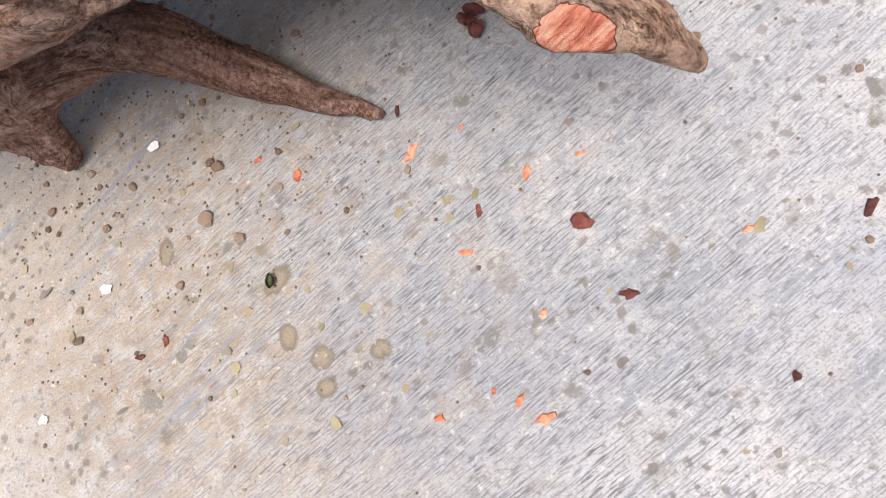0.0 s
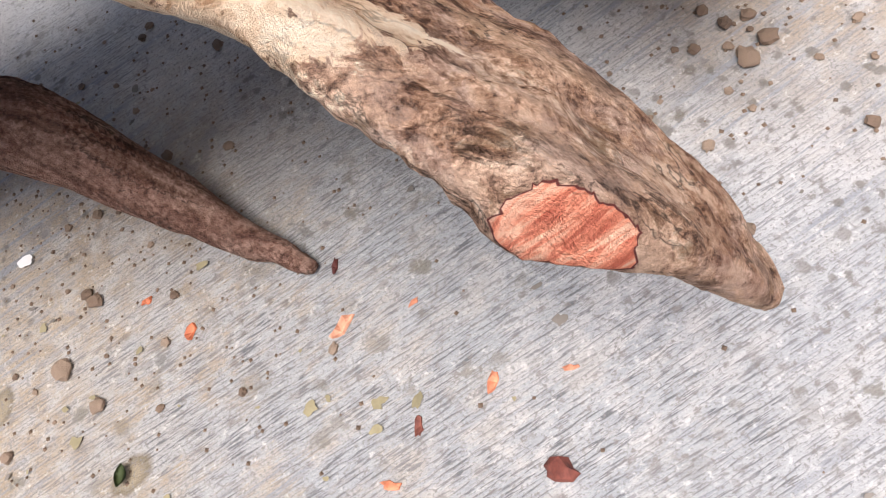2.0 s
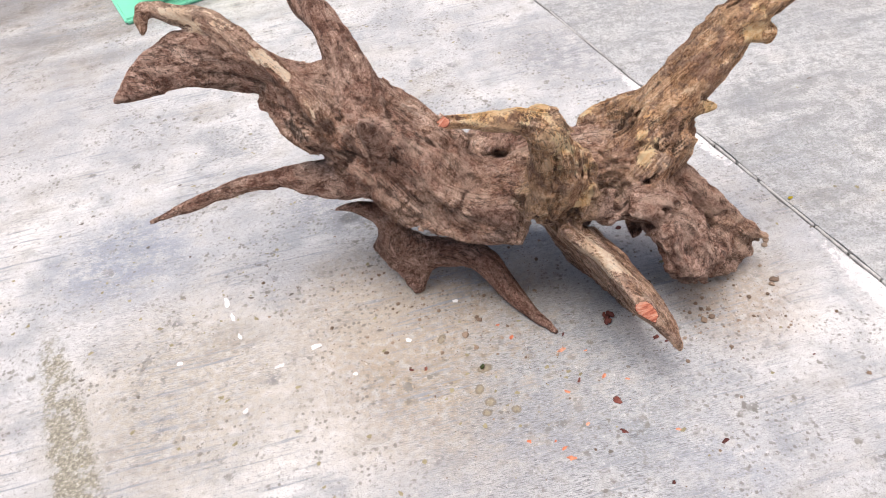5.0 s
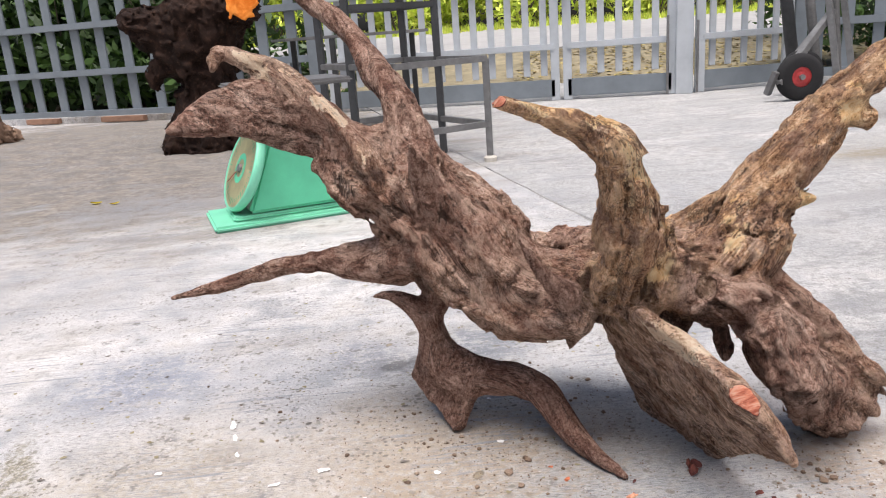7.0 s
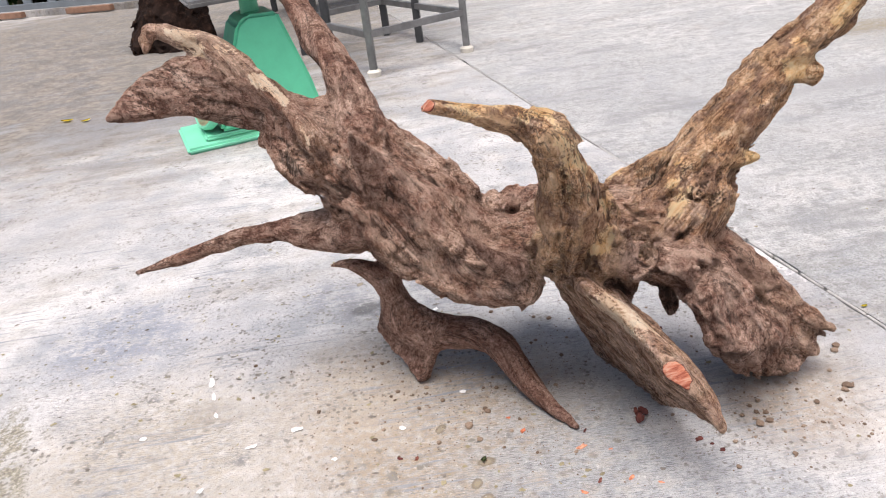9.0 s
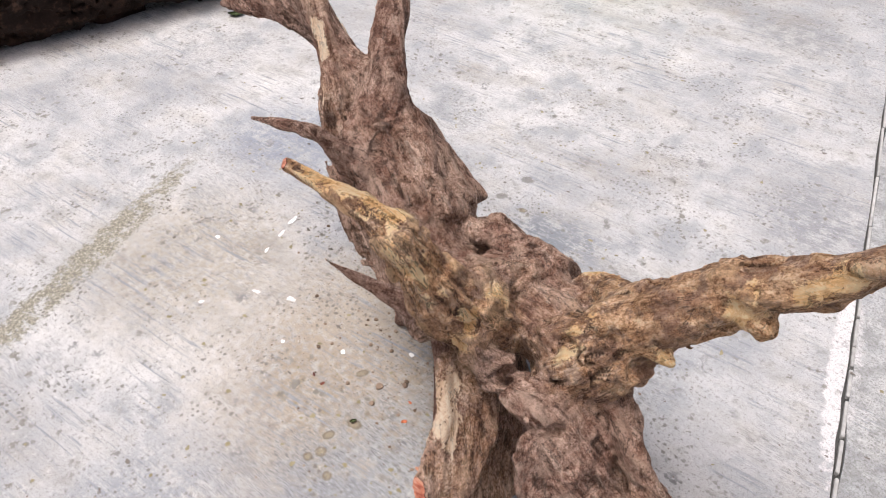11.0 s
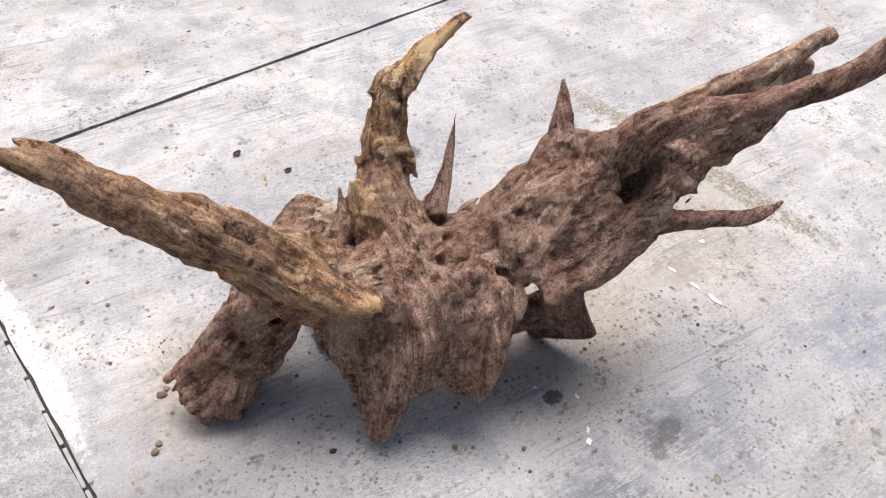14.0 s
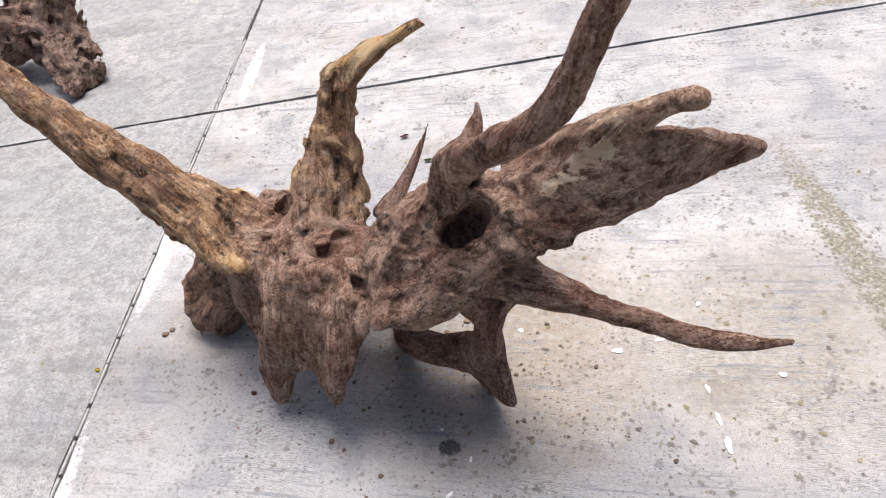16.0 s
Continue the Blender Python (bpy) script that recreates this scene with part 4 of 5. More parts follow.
def floor_slabs():
    floor = tagged(empty("floor"), "pale worn concrete floor with open joints", "floor", kind="structure")
    cross = Matrix.Translation((0.885, -0.085, 0)) @ pose(0, 0, 0, 0, 0, ACROSS)
    gap = 0.003
    for seed, su, sv in ((1, -1, 1), (2, 1, 1), (3, -1, -1), (4, 1, -1)):
        rnd = random.Random(seed)
        bm = bmesh.new()
        steps, x = [], 0.0
        while x < 8.9:
            steps.append(x)
            x += 0.012 + 0.03 * x
        drift = lambda k: 0.002 * noise.noise((k * 9.0, seed * 3.1, 0.5)) + 0.0025 * rnd.random() * (rnd.random() < 0.6) + 0.002
        ring = [(su * 9, sv * (gap + drift(9)))]
        ring += [(su * (x + gap), sv * (gap + drift(x))) for x in reversed(steps)]
        ring += [(su * (gap + drift(-x)), sv * (x + gap)) for x in steps[1:]]
        ring += [(su * (gap + drift(-9)), sv * 9), (su * 9, sv * 9)]
        face = bm.faces.new([bm.verts.new(cross @ Vector((u, v, 0))) for u, v in ring])
        ext = bmesh.ops.extrude_face_region(bm, geom=[face])
        for g in ext["geom"]:
            if isinstance(g, bmesh.types.BMVert):
                g.co.z -= 0.05
        bmesh.ops.recalc_face_normals(bm, faces=bm.faces)
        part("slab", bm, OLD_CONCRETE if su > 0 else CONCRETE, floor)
    bm = bmesh.new()
    box(bm, (17.9, 17.9, 0.05), cross @ Matrix.Translation((0, 0, -0.033)))
    part("joint_filling", bm, GROUT, floor)
    return floor


FLOOR = floor_slabs()


def blot(bm, at, size, stretch, turn, rnd, z=0.0012, steps=22, rough=0.45):
    """A flat ragged patch."""
    waves = [(k, rnd.uniform(0, 6.3), rnd.uniform(0.3, 1.0) / k**0.6) for k in (2, 3, 4, 5, 7, 9)]
    c, s = math.cos(turn), math.sin(turn)
    ring = []
    for k in range(steps):
        a = 2 * math.pi * k / steps
        r = size * (1 + rough * 0.45 * sum(w * math.sin(n * a + ph) for n, ph, w in waves))
        x, y = r * math.cos(a) * stretch, r * math.sin(a)
        ring.append(bm.verts.new((at[0] + c * x - s * y, at[1] + s * x + c * y, z)))
    bm.faces.new(ring)


def ground_outside():
    bm = bmesh.new()
    for (x0, x1, y0, y1) in ((-300, 300, -600, -9.2), (-300, -9.2, -9.2, 7.3), (9.2, 300, -9.2, 7.3)):
        bm.faces.new([bm.verts.new((x, y, -0.06)) for x, y in ((x0, y0), (x1, y0), (x1, y1), (x0, y1))])
    # a bank that rises to the road and goes on level behind it
    bank = [(7.3, -0.06), (8.6, 0.1), (10.0, 0.26), (17.4, 0.57), (40, 0.6), (600, 0.6)]
    rows = [[bm.verts.new((x, y, z)) for x in (-300, 300)] for y, z in bank]
    for low, high in zip(rows, rows[1:]):
        bm.faces.new((low[0], low[1], high[1], high[0]))
    bm.faces.new([bm.verts.new((x, y, -0.061)) for x, y in ((-10, -10), (10, -10), (10, 10), (-10, 10))])
    tagged(link_mesh("ground", bm, plain("leaf_litter_soil", (0.22, 0.19, 0.12), 0.95, 0, 0.5, 6, 0.5)), "bare soil with dry leaf litter", "ground", kind="structure")
    bm = bmesh.new()
    box(bm, (120, 6.4, 0.05), Matrix.Translation((0, 13.5, 0.405)) @ pose(0, 0, 0, math.degrees(math.atan2(0.31, 7.4))))
    tagged(link_mesh("road", bm, plain("pale_asphalt", (0.34, 0.335, 0.33), 0.9, 0, 0.15, 3, 0.2)), "pale asphalt road beyond the gate", "road", kind="structure")
    bm = bmesh.new()
    box(bm, (16, 1.6, 0.04), Matrix.Translation((-5, 6.6, -0.045)))
    tagged(link_mesh("pavement", bm, CONCRETE), "pale concrete apron outside the gate", "pavement", kind="structure")


ground_outside()


# ---- fence and gate ----
def slat_row(thing, material, a, b, low, high, spacing, width, depth=0.02, rails=(), rail_h=0.05, name="slat"):
    """Upright slats and level rails from a to b."""
    a, b = Vector((*a, 0)), Vector((*b, 0))
    d = (b - a).normalized()
    turn = Matrix.Rotation(math.atan2(d.y, d.x), 4, "Z")
    length = (b - a).length
    count = int(length / spacing)
    bm = bmesh.new()
    box(bm, (width, depth, high - low), Matrix(), 0.004)
    first = None
    for k in range(count):
        at = a + d * (spacing * (k + 0.5) + (length - count * spacing) / 2)
        m = Matrix.Translation((at.x, at.y, (low + high) / 2)) @ turn
        if first is None:
            first = part(name, bm, material, thing)
            ob = first
        else:
            ob = new(name, first.data)
            ob.parent = thing
        ob.matrix_basis = m
    for z, h in rails:
        bm = bmesh.new()
        mid = (a + b) / 2
        box(bm, (length, 0.045, h), Matrix.Translation((mid.x, mid.y, z)) @ turn @ Matrix.Translation((0, -0.034, 0)), 0.004)
        part("rail", bm, material, thing)


def post(thing, material, x, y, high, w=0.1, name="post"):
    bm = bmesh.new()
    box(bm, (w, w, high), Matrix.Translation((x, y, high / 2)), 0.005)
    return part(name, bm, material, thing)


def fence(a, b, label, spacing=0.29, width=0.1):
    thing = empty("fence")
    slat_row(thing, FENCE, a, b, 0.1, 2.1, spacing, width, 0.02, ((0.08, 0.07), (0.47, 0.06), (0.9, 0.06), (1.75, 0.06)))
    for x, y in (a, b):
        post(thing, FENCE, x, y - 0.02, 2.2, 0.1)
    return tagged(thing, label, "fence", "yard fence", "")


def gate_leaf(a, b, label):
    thing = empty("gate")
    slat_row(thing, GATE, a, b, 0.2, 2.1, 0.142, 0.055, 0.02, ((0.43, 0.05), (0.94, 0.06), (1.75, 0.06)))
    m = Vector(((a[0] + b[0]) / 2, (a[1] + b[1]) / 2, 0))
    ang = math.degrees(math.atan2(b[1] - a[1], b[0] - a[0]))
    length = math.hypot(b[0] - a[0], b[1] - a[1])
    bm = bmesh.new()
    box(bm, (length, 0.03, 0.14), Matrix.Translation((m.x, m.y, 0.1)) @ pose(0, -0.03, 0, 0, 0, ang), 0.004)
    part("kick_plate", bm, FENCE, thing)
    for x, y in (a, b):
        post(thing, GATE, x, y - 0.01, 2.15, 0.07, "stile")
    return tagged(thing, label, "gate", "yard gate")


def fences():
    fence((-8.0, 6.9), (-2.15, 5.95), "grey-blue painted metal slat fence")
    left = gate_leaf((-2.0, 5.92), (-0.12, 5.92), "light grey metal slat gate leaf, closed")
    bm = bmesh.new()
    box(bm, (0.07, 0.06, 0.13), Matrix.Translation((-0.06, 5.84, 0.9)), 0.008)
    part("lock_box", bm, STEEL, left, "dull steel lock box")
    right = gate_leaf((-0.02, 5.92), (0.8, 5.92), "light grey metal slat gate leaf with bolt")
    bm = bmesh.new()
    lathe(bm, [(0.011, 0.0), (0.011, 0.6)], Matrix.Translation((0.76, 5.84, 0.01)), 10)
    part("drop_bolt", bm, STEEL, right)
    posts = empty("gate_post")
    post(posts, GATE, 0.89, 5.9, 2.3, 0.13)
    bm = bmesh.new()
    lathe(bm, [(0.01, 0.0), (0.01, 0.55)], Matrix.Translation((0.98, 5.8, 0.01)), 10)
    part("drop_bolt", bm, STEEL, posts)
    tagged(posts, "square grey steel gate post", "post")
    gate_leaf((1.02, 5.95), (1.75, 6.25), "grey metal slat gate leaf standing ajar")
    fence((1.85, 6.3), (6.5, 5.1), "grey-blue painted metal slat fence beside the gate", 0.215, 0.08)
    bm = bmesh.new()
    box(bm, (5.9, 0.22, 0.12), Matrix.Translation((-5.0, 6.42, 0.0)) @ pose(0, 0, 0, 0, 0, -9.2), 0.01)
    kerb = tagged(link_mesh("kerb", bm, CONCRETE), "low concrete kerb under the fence", "kerb", kind="structure")
    for x, w in ((-4.15, 0.5), (-3.4, 0.3), (-5.1, 0.4)):
        bm = bmesh.new()
        box(bm, (w, 0.06, 0.05), Matrix.Translation((x, 6.26 - (x + 5) * 0.16, 0.035)) @ pose(0, 0, 0, 0, 0, -9.2), 0.006)
        part("brick", bm, BRICK, kerb, "orange clay brick edge")


fences()


# ---- planting beyond the fence ----
def leaf_cloud(name, material, centres, count, size, seed, squash=1.0):
    """Many small bent leaves scattered through balls, as one mesh."""
    rnd = np.random.default_rng(seed)
    verts, faces = [], []
    for (x, y, z, r), share in zip(centres, [count // len(centres)] * len(centres)):
        d = rnd.normal(size=(share, 3))
        d /= np.linalg.norm(d, axis=1, keepdims=True)
        p = np.array((x, y, z)) + d * (r * rnd.random((share, 1)) ** 0.4) * (1, 1, squash)
        u = rnd.normal(size=(share, 3))
        u /= np.linalg.norm(u, axis=1, keepdims=True)
        v = np.cross(u, rnd.normal(size=(share, 3)))
        v /= np.linalg.norm(v, axis=1, keepdims=True)
        s = size * (0.6 + 0.8 * rnd.random((share, 1)))
        quad = np.stack([p - u * s, p + v * s * 0.38, p + u * s, p - v * s * 0.38], 1)
        base = len(verts)
        verts.extend(quad.reshape(-1, 3).tolist())
        faces.extend([[base + 4 * k, base + 4 * k + 1, base + 4 * k + 2, base + 4 * k + 3] for k in range(share)])
    me = bpy.data.meshes.new(name)
    me.from_pydata(verts, [], faces)
    me.materials.append(material)
    return new(name, me)


# sun and shade are put into these two leaf colours
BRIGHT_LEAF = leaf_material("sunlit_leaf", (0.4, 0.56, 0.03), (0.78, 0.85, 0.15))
SHADED_LEAF = leaf_material("shaded_leaf", (0.008, 0.028, 0.006), (0.06, 0.13, 0.016))
BARK = plain("grey_bark", (0.11, 0.09, 0.07), 0.9, 0, 0.4, 25, 0.8)


def tree(x, y, height, seed, material=SHADED_LEAF, girth=0.12):
    rnd = random.Random(seed)
    thing = empty("tree", (x, y, 0.55 if y > 17 else 0.1))
    bm = bmesh.new()
    profile, z = [], 0.0
    while z < height * 0.62:
        profile.append((girth * (1 - 0.5 * z / height) * (1.35 if z < 0.1 else 1) + rnd.uniform(-0.01, 0.01), z))
        z += 0.3
    lathe(bm, profile, pose(0, 0, 0, rnd.uniform(-4, 4), rnd.uniform(-4, 4)), 14)
    for _ in range(5):
        a, h = rnd.uniform(0, 6.28), rnd.uniform(0.35, 0.6) * height
        end = Vector((math.cos(a), math.sin(a), rnd.uniform(0.3, 0.9))) * height * 0.25
        m = Matrix.Translation((0, 0, h)) @ end.to_track_quat("Z", "Y").to_matrix().to_4x4()
        lathe(bm, [(girth * 0.45, 0), (girth * 0.3, end.length * 0.5), (girth * 0.1, end.length)], m, 8)
    part("trunk", bm, BARK, thing, smooth=True)
    balls = [(rnd.gauss(0, height * 0.16), rnd.gauss(0, height * 0.16), height * rnd.uniform(0.3, 0.95), height * rnd.uniform(0.08, 0.17)) for _ in range(14)]
    crown = leaf_cloud("crown", material, balls, 4200, 0.06, seed)
    crown.parent = thing
    return tagged(thing, "leafy green roadside tree behind the fence", "tree", "roadside trees")


def shrub(x, y, r, seed, material, label, size=0.05, count=2600, ground=0.0):
    rnd = random.Random(seed)
    balls = [(x + rnd.gauss(0, r * 0.5), y + rnd.gauss(0, r * 0.3), ground + r * rnd.uniform(0.25, 1.25), r * rnd.uniform(0.25, 0.5)) for _ in range(9)]
    thing = empty("shrub", (x, y, ground - 0.06))
    ob = leaf_cloud("foliage", material, balls, count, size, seed)
    ob.parent, ob.matrix_parent_inverse = thing, thing.matrix_world.inverted()
    bm = bmesh.new()
    for _ in range(5):
        end = Vector((rnd.gauss(0, r * 0.4), rnd.gauss(0, r * 0.3), r * rnd.uniform(0.8, 1.3)))
        lathe(bm, [(0.02, 0), (0.012, end.length * 0.6), (0.004, end.length)], end.to_track_quat("Z", "Y").to_matrix().to_4x4(), 6)
    part("stem", bm, BARK, thing)
    return tagged(thing, label, "shrub", "planting beyond the fence")


def planting():
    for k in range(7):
        shrub(-9.5 + 0.95 * k + 0.2 * math.sin(k * 7), 7.45 + 0.3 * math.cos(k * 5), 1.15, 40 + k, SHADED_LEAF, "dense shaded green shrub behind the slat fence", 0.08, 3800)
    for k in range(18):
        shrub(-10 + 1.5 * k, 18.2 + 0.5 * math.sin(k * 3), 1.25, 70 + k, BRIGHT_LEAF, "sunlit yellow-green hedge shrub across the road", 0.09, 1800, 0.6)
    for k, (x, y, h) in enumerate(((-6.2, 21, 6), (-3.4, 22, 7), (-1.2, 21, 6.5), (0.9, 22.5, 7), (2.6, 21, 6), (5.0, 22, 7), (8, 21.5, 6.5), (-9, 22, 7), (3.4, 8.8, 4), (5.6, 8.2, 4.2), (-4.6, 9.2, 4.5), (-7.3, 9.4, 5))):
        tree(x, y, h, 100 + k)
    for k in range(7):
        shrub(2.6 + 0.9 * k, 7.8 + 0.4 * math.sin(k * 4), 0.9, 130 + k, SHADED_LEAF, "green shrub behind the slat fence", 0.06)
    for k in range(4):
        shrub(-9.6 + 1.2 * k, 8.8 + 0.3 * math.sin(k * 5), 2.1, 150 + k, SHADED_LEAF, "tall shaded green shrub behind the slat fence", 0.1, 4200)
    rnd = np.random.default_rng(5)
    for name, mat, n, (x0, x1, y0, y1), h, label in (("grass", BRIGHT_LEAF, 9000, (-12, 14, 16.3, 18.5), 0.16, "bright roadside grass"), ("fallen_leaves", leaf_material("dry_leaf", (0.2, 0.13, 0.04), (0.45, 0.38, 0.12)), 3500, (-0.6, 6, 7.0, 10.0), 0.02, "dry yellow fallen leaves on soil")):
        p = np.stack([rnd.uniform(x0, x1, n), rnd.uniform(y0, y1, n), np.zeros(n)], 1)
        p[:, 2] = np.interp(p[:, 1], (7.3, 8.6, 10.0, 17.4), (-0.055, 0.105, 0.265, 0.575))
        a = rnd.uniform(0, 6.28, n)
        u = np.stack([np.cos(a), np.sin(a), np.zeros(n)], 1) * 0.03
        if name == "grass":
            t = np.stack([rnd.normal(0, 0.04, n), rnd.normal(0, 0.04, n), h * rnd.uniform(0.5, 1.3, n)], 1)
            v = np.stack([p - u * 0.5, p + u * 0.5, p + t], 1)
        else:
            w = np.stack([-u[:, 1], u[:, 0], rnd.uniform(0.1, 0.6, n) * 0.03], 1)
            v = np.stack([p - u, p + w * 0.6, p + u, p - w * 0.6 + (0, 0, 0.01)], 1)
        k = v.shape[1]
        me = bpy.data.meshes.new(name)
        me.from_pydata(v.reshape(-1, 3).tolist(), [], np.arange(n * k).reshape(-1, k).tolist())
        me.materials.append(mat)
        tagged(new(name, me), label, name.replace("_", " "), kind="stuff")


planting()

# ---- things in the yard ----
def spring_scale():
    thing = empty("spring_scale", (-1.075, 2.125, 0), 31)
    bm = bmesh.new()
    box(bm, (0.55, 0.33, 0.022), Matrix.Translation((0, 0, 0.011)), 0.008)
    box(bm, (0.45, 0.26, 0.02), Matrix.Translation((0.02, 0, 0.03)), 0.008)
    part("base", bm, PALE_GREEN, thing, "pale green enamel base plate")
    bm = bmesh.new()
    outline = [(-0.15, 0.045), (0.225, 0.045), (0.205, 0.16), (0.135, 0.405), (0.03, 0.41), (-0.012, 0.385)]
    side = [[bm.verts.new((u, s * w, z)) for (u, z), w in zip(outline, (0.138, 0.138, 0.125, 0.105, 0.105, 0.115))] for s in (-1, 1)]
    bm.faces.new(side[0])
    bm.faces.new(list(reversed(side[1])))
    n = len(outline)
    for k in range(n):
        bm.faces.new((side[0][k], side[1][k], side[1][(k + 1) % n], side[0][(k + 1) % n]))
    bmesh.ops.recalc_face_normals(bm, faces=bm.faces)
    bmesh.ops.bevel(bm, geom=list(bm.edges), offset=0.012, segments=3, affect="EDGES")
    part("body", bm, GREEN, thing)
    # the face leans back
    slope = Matrix.Translation((-0.132, -0.035, 0.19)) @ pose(0, 0, 0, 0, 0, 8) @ pose(0, 0, 0, 0, -66, 0) @ Matrix.Scale(1.17, 4)
    bm = bmesh.new()
    lathe(bm, [(0.122, -0.016), (0.132, -0.008), (0.134, 0.004), (0.131, 0.014), (0.127, 0.017), (0.122, 0.012)], slope, 48)
    rim = part("rim", bm, PALE_GREEN, thing, smooth=True)
    bm = bmesh.new()
    lathe(bm, [(0.0001, 0.0135), (0.1225, 0.0135)], slope, 48)
    dial = part("dial", bm, DIAL, thing, "yellowed round weighing dial")
    bm = bmesh.new()
    lathe(bm, [(0.029, 0.0145), (0.047, 0.0145)], slope, 40)
    bm.faces.ensure_lookup_table()
    for f in [f for f in bm.faces if len(f.verts) > 4]:
        bm.faces.remove(f)
    part("ring", bm, GREEN, dial, "green printed ring")
    bm = bmesh.new()
    for k in range(40):
        a = 2 * math.pi * k / 40
        box(bm, (0.0015 if k % 5 else 0.003, 0.012 if k % 5 else 0.02, 0.0006), slope @ pose(0, 0, 0, 0, 0, math.degrees(a)) @ Matrix.Translation((0, 0.103, 0.0145)))
    part("mark", bm, GREEN, dial, "green scale marks")
    bm = bmesh.new()
    box(bm, (0.004, 0.11, 0.001), slope @ pose(0, 0, 0.018, 0, 0, 35) @ Matrix.Translation((0, 0.04, 0)))
    part("pointer", bm, RED_PAINT, dial)
    bm = bmesh.new()
    lathe(bm, [(0.014, 0.014), (0.012, 0.022)], slope, 16)
    part("hub", bm, STEEL, dial)
    bm = bmesh.new()
    lathe(bm, [(0.035, 0.38), (0.03, 0.47)], Matrix.Translation((0.06, 0, 0)), 20)
    part("column", bm, GREEN, thing)
    bm = bmesh.new()
    box(bm, (0.42, 0.36, 0.02), Matrix.Translation((0.05, 0, 0.478)), 0.008)
    part("pan", bm, STEEL, thing, "flat steel weighing pan")
    return tagged(thing, "green enamel spring scale with a round yellowed dial", "scale")


def step_stand():
    """A welded steel stand: a low step in front and a high frame behind."""
    thing = empty("step_stand")
    a, b, c, d = (-0.395, 3.08), (-0.77, 2.76), (-0.90, 3.68), (-1.27, 3.36)
    low, high = 0.48, 0.98

    def bar(name, p, q, w=0.03, mat=STEEL):
        bm = bmesh.new()
        beam(bm, p, q, w, w, 0.002)
        return part(name, bm, mat, thing)

    mid = lambda p, q, t: (p[0] + (q[0] - p[0]) * t, p[1] + (q[1] - p[1]) * t)
    for p in (a, b):
        bar("leg", (*p, 0.02), (*p, low))
    for p in (c, d, mid(a, c, 0.55), mid(b, d, 0.55)):
        bar("leg", (*p, 0.0), (*p, high), 0.034, DARK_STEEL)
    for z in (0.18, low):
        for p, q in ((a, b), (a, c), (b, d), (c, d)):
            bar("rail", (*p, z), (*q, z), 0.028)
    e, f = mid(a, c, 0.55), mid(b, d, 0.55)
    for z in (0.75, high):
        for p, q in ((e, f), (e, c), (f, d), (c, d)):
            bar("rail", (*p, z), (*q, z), 0.028, DARK_STEEL)
    for t in (0.3, 0.6):
        bar("slat", (*mid(e, f, t), high + 0.02), (*mid(c, d, t), high + 0.02), 0.024)
    for p in (a, b):
        bm = bmesh.new()
        lathe(bm, [(0.03, 0.0), (0.032, 0.02), (0.02, 0.03)], Matrix.Translation((*p, 0)), 12)
        part("foot_pad", bm, plain("worn_white_plastic", (0.6, 0.57, 0.5), 0.6), thing, "worn white foot pad")
    return tagged(thing, "welded steel stand with a low step and a tall dark frame", "stand")


def second_stand():
    thing = empty("work_table")
    for x, y in ((-1.55, 4.5), (-2.0, 5.0), (-1.15, 5.2)):
        bm = bmesh.new()
        beam(bm, (x, y, 0), (x, y, 0.62), 0.035, 0.035)
        part("leg", bm, DARK_STEEL, thing)
    bm = bmesh.new()
    box(bm, (1.0, 0.6, 0.02), Matrix.Translation((-1.55, 4.9, 0.63)) @ pose(0, 0, 0, 0, 0, 30), 0.004)
    part("tabletop", bm, STEEL, thing)
    return tagged(thing, "low steel work table near the gate", "table")


def gnarled_stump():
    w = Carving((-2.85, 3.4, -0.02), (-1.6, 4.6, 1.25), 0.016, 0.011)
    w.limb("stump", [(-2.25, 3.98, 0.05, 0.2), (-2.25, 4.0, 0.3, 0.17), (-2.22, 4.0, 0.55, 0.2), (-2.2, 4.0, 0.78, 0.24)], 0.06, 0, 0, 3)
    w.limb("stump", [(-2.3, 3.97, 0.65, 0.18), (-2.5, 3.92, 0.75, 0.12), (-2.62, 3.9, 0.8, 0.06)], 0.05, 0, 0, 4)
    w.limb("stump", [(-2.15, 4.02, 0.74, 0.14), (-1.98, 3.98, 0.82, 0.12), (-1.87, 3.86, 0.85, 0.105)], 0.04, 0, 0, 5)
    w.limb("stump", [(-2.15, 4.08, 0.75, 0.15), (-2.1, 4.03, 1.12, 0.15)], 0.04, 0, 0, 6)
    w.limb("stump", [(-2.25, 3.95, 0.88, 0.06), (-2.38, 3.9, 0.98, 0.035)], 0.02, 0, 0, 9)
    w.limb("stump", [(-2.3, 3.95, 0.2, 0.12), (-2.45, 3.88, 0.05, 0.08)], 0.05, 0, 0, 7)
    w.limb("stump", [(-2.3, 3.95, 0.5, 0.1), (-2.45, 3.9, 0.52, 0.07), (-2.5, 3.88, 0.42, 0.04)], 0.05, 0, 0, 8)
    w.hollow((-2.38, 3.85, 0.42), (0.09, 0.14, 0.06))
    w.hollow((-2.1, 3.8, 0.52), (0.12, 0.1, 0.05))
    w.saw((-2.09, 4.0, 1.0), (0.05, -0.4, 0.9), 0.24)
    w.saw((-1.865, 3.82, 0.85), (0.25, -0.95, 0.15), 0.15)
    thing = empty("gnarled_stump", (-2.25, 3.98, 0))
    w.build(thing, DARK_ROOT, {"cut_face": "bright orange saw cut"})
    return tagged(thing, "dark gnarled tree stump with bright orange cuts", "stump")


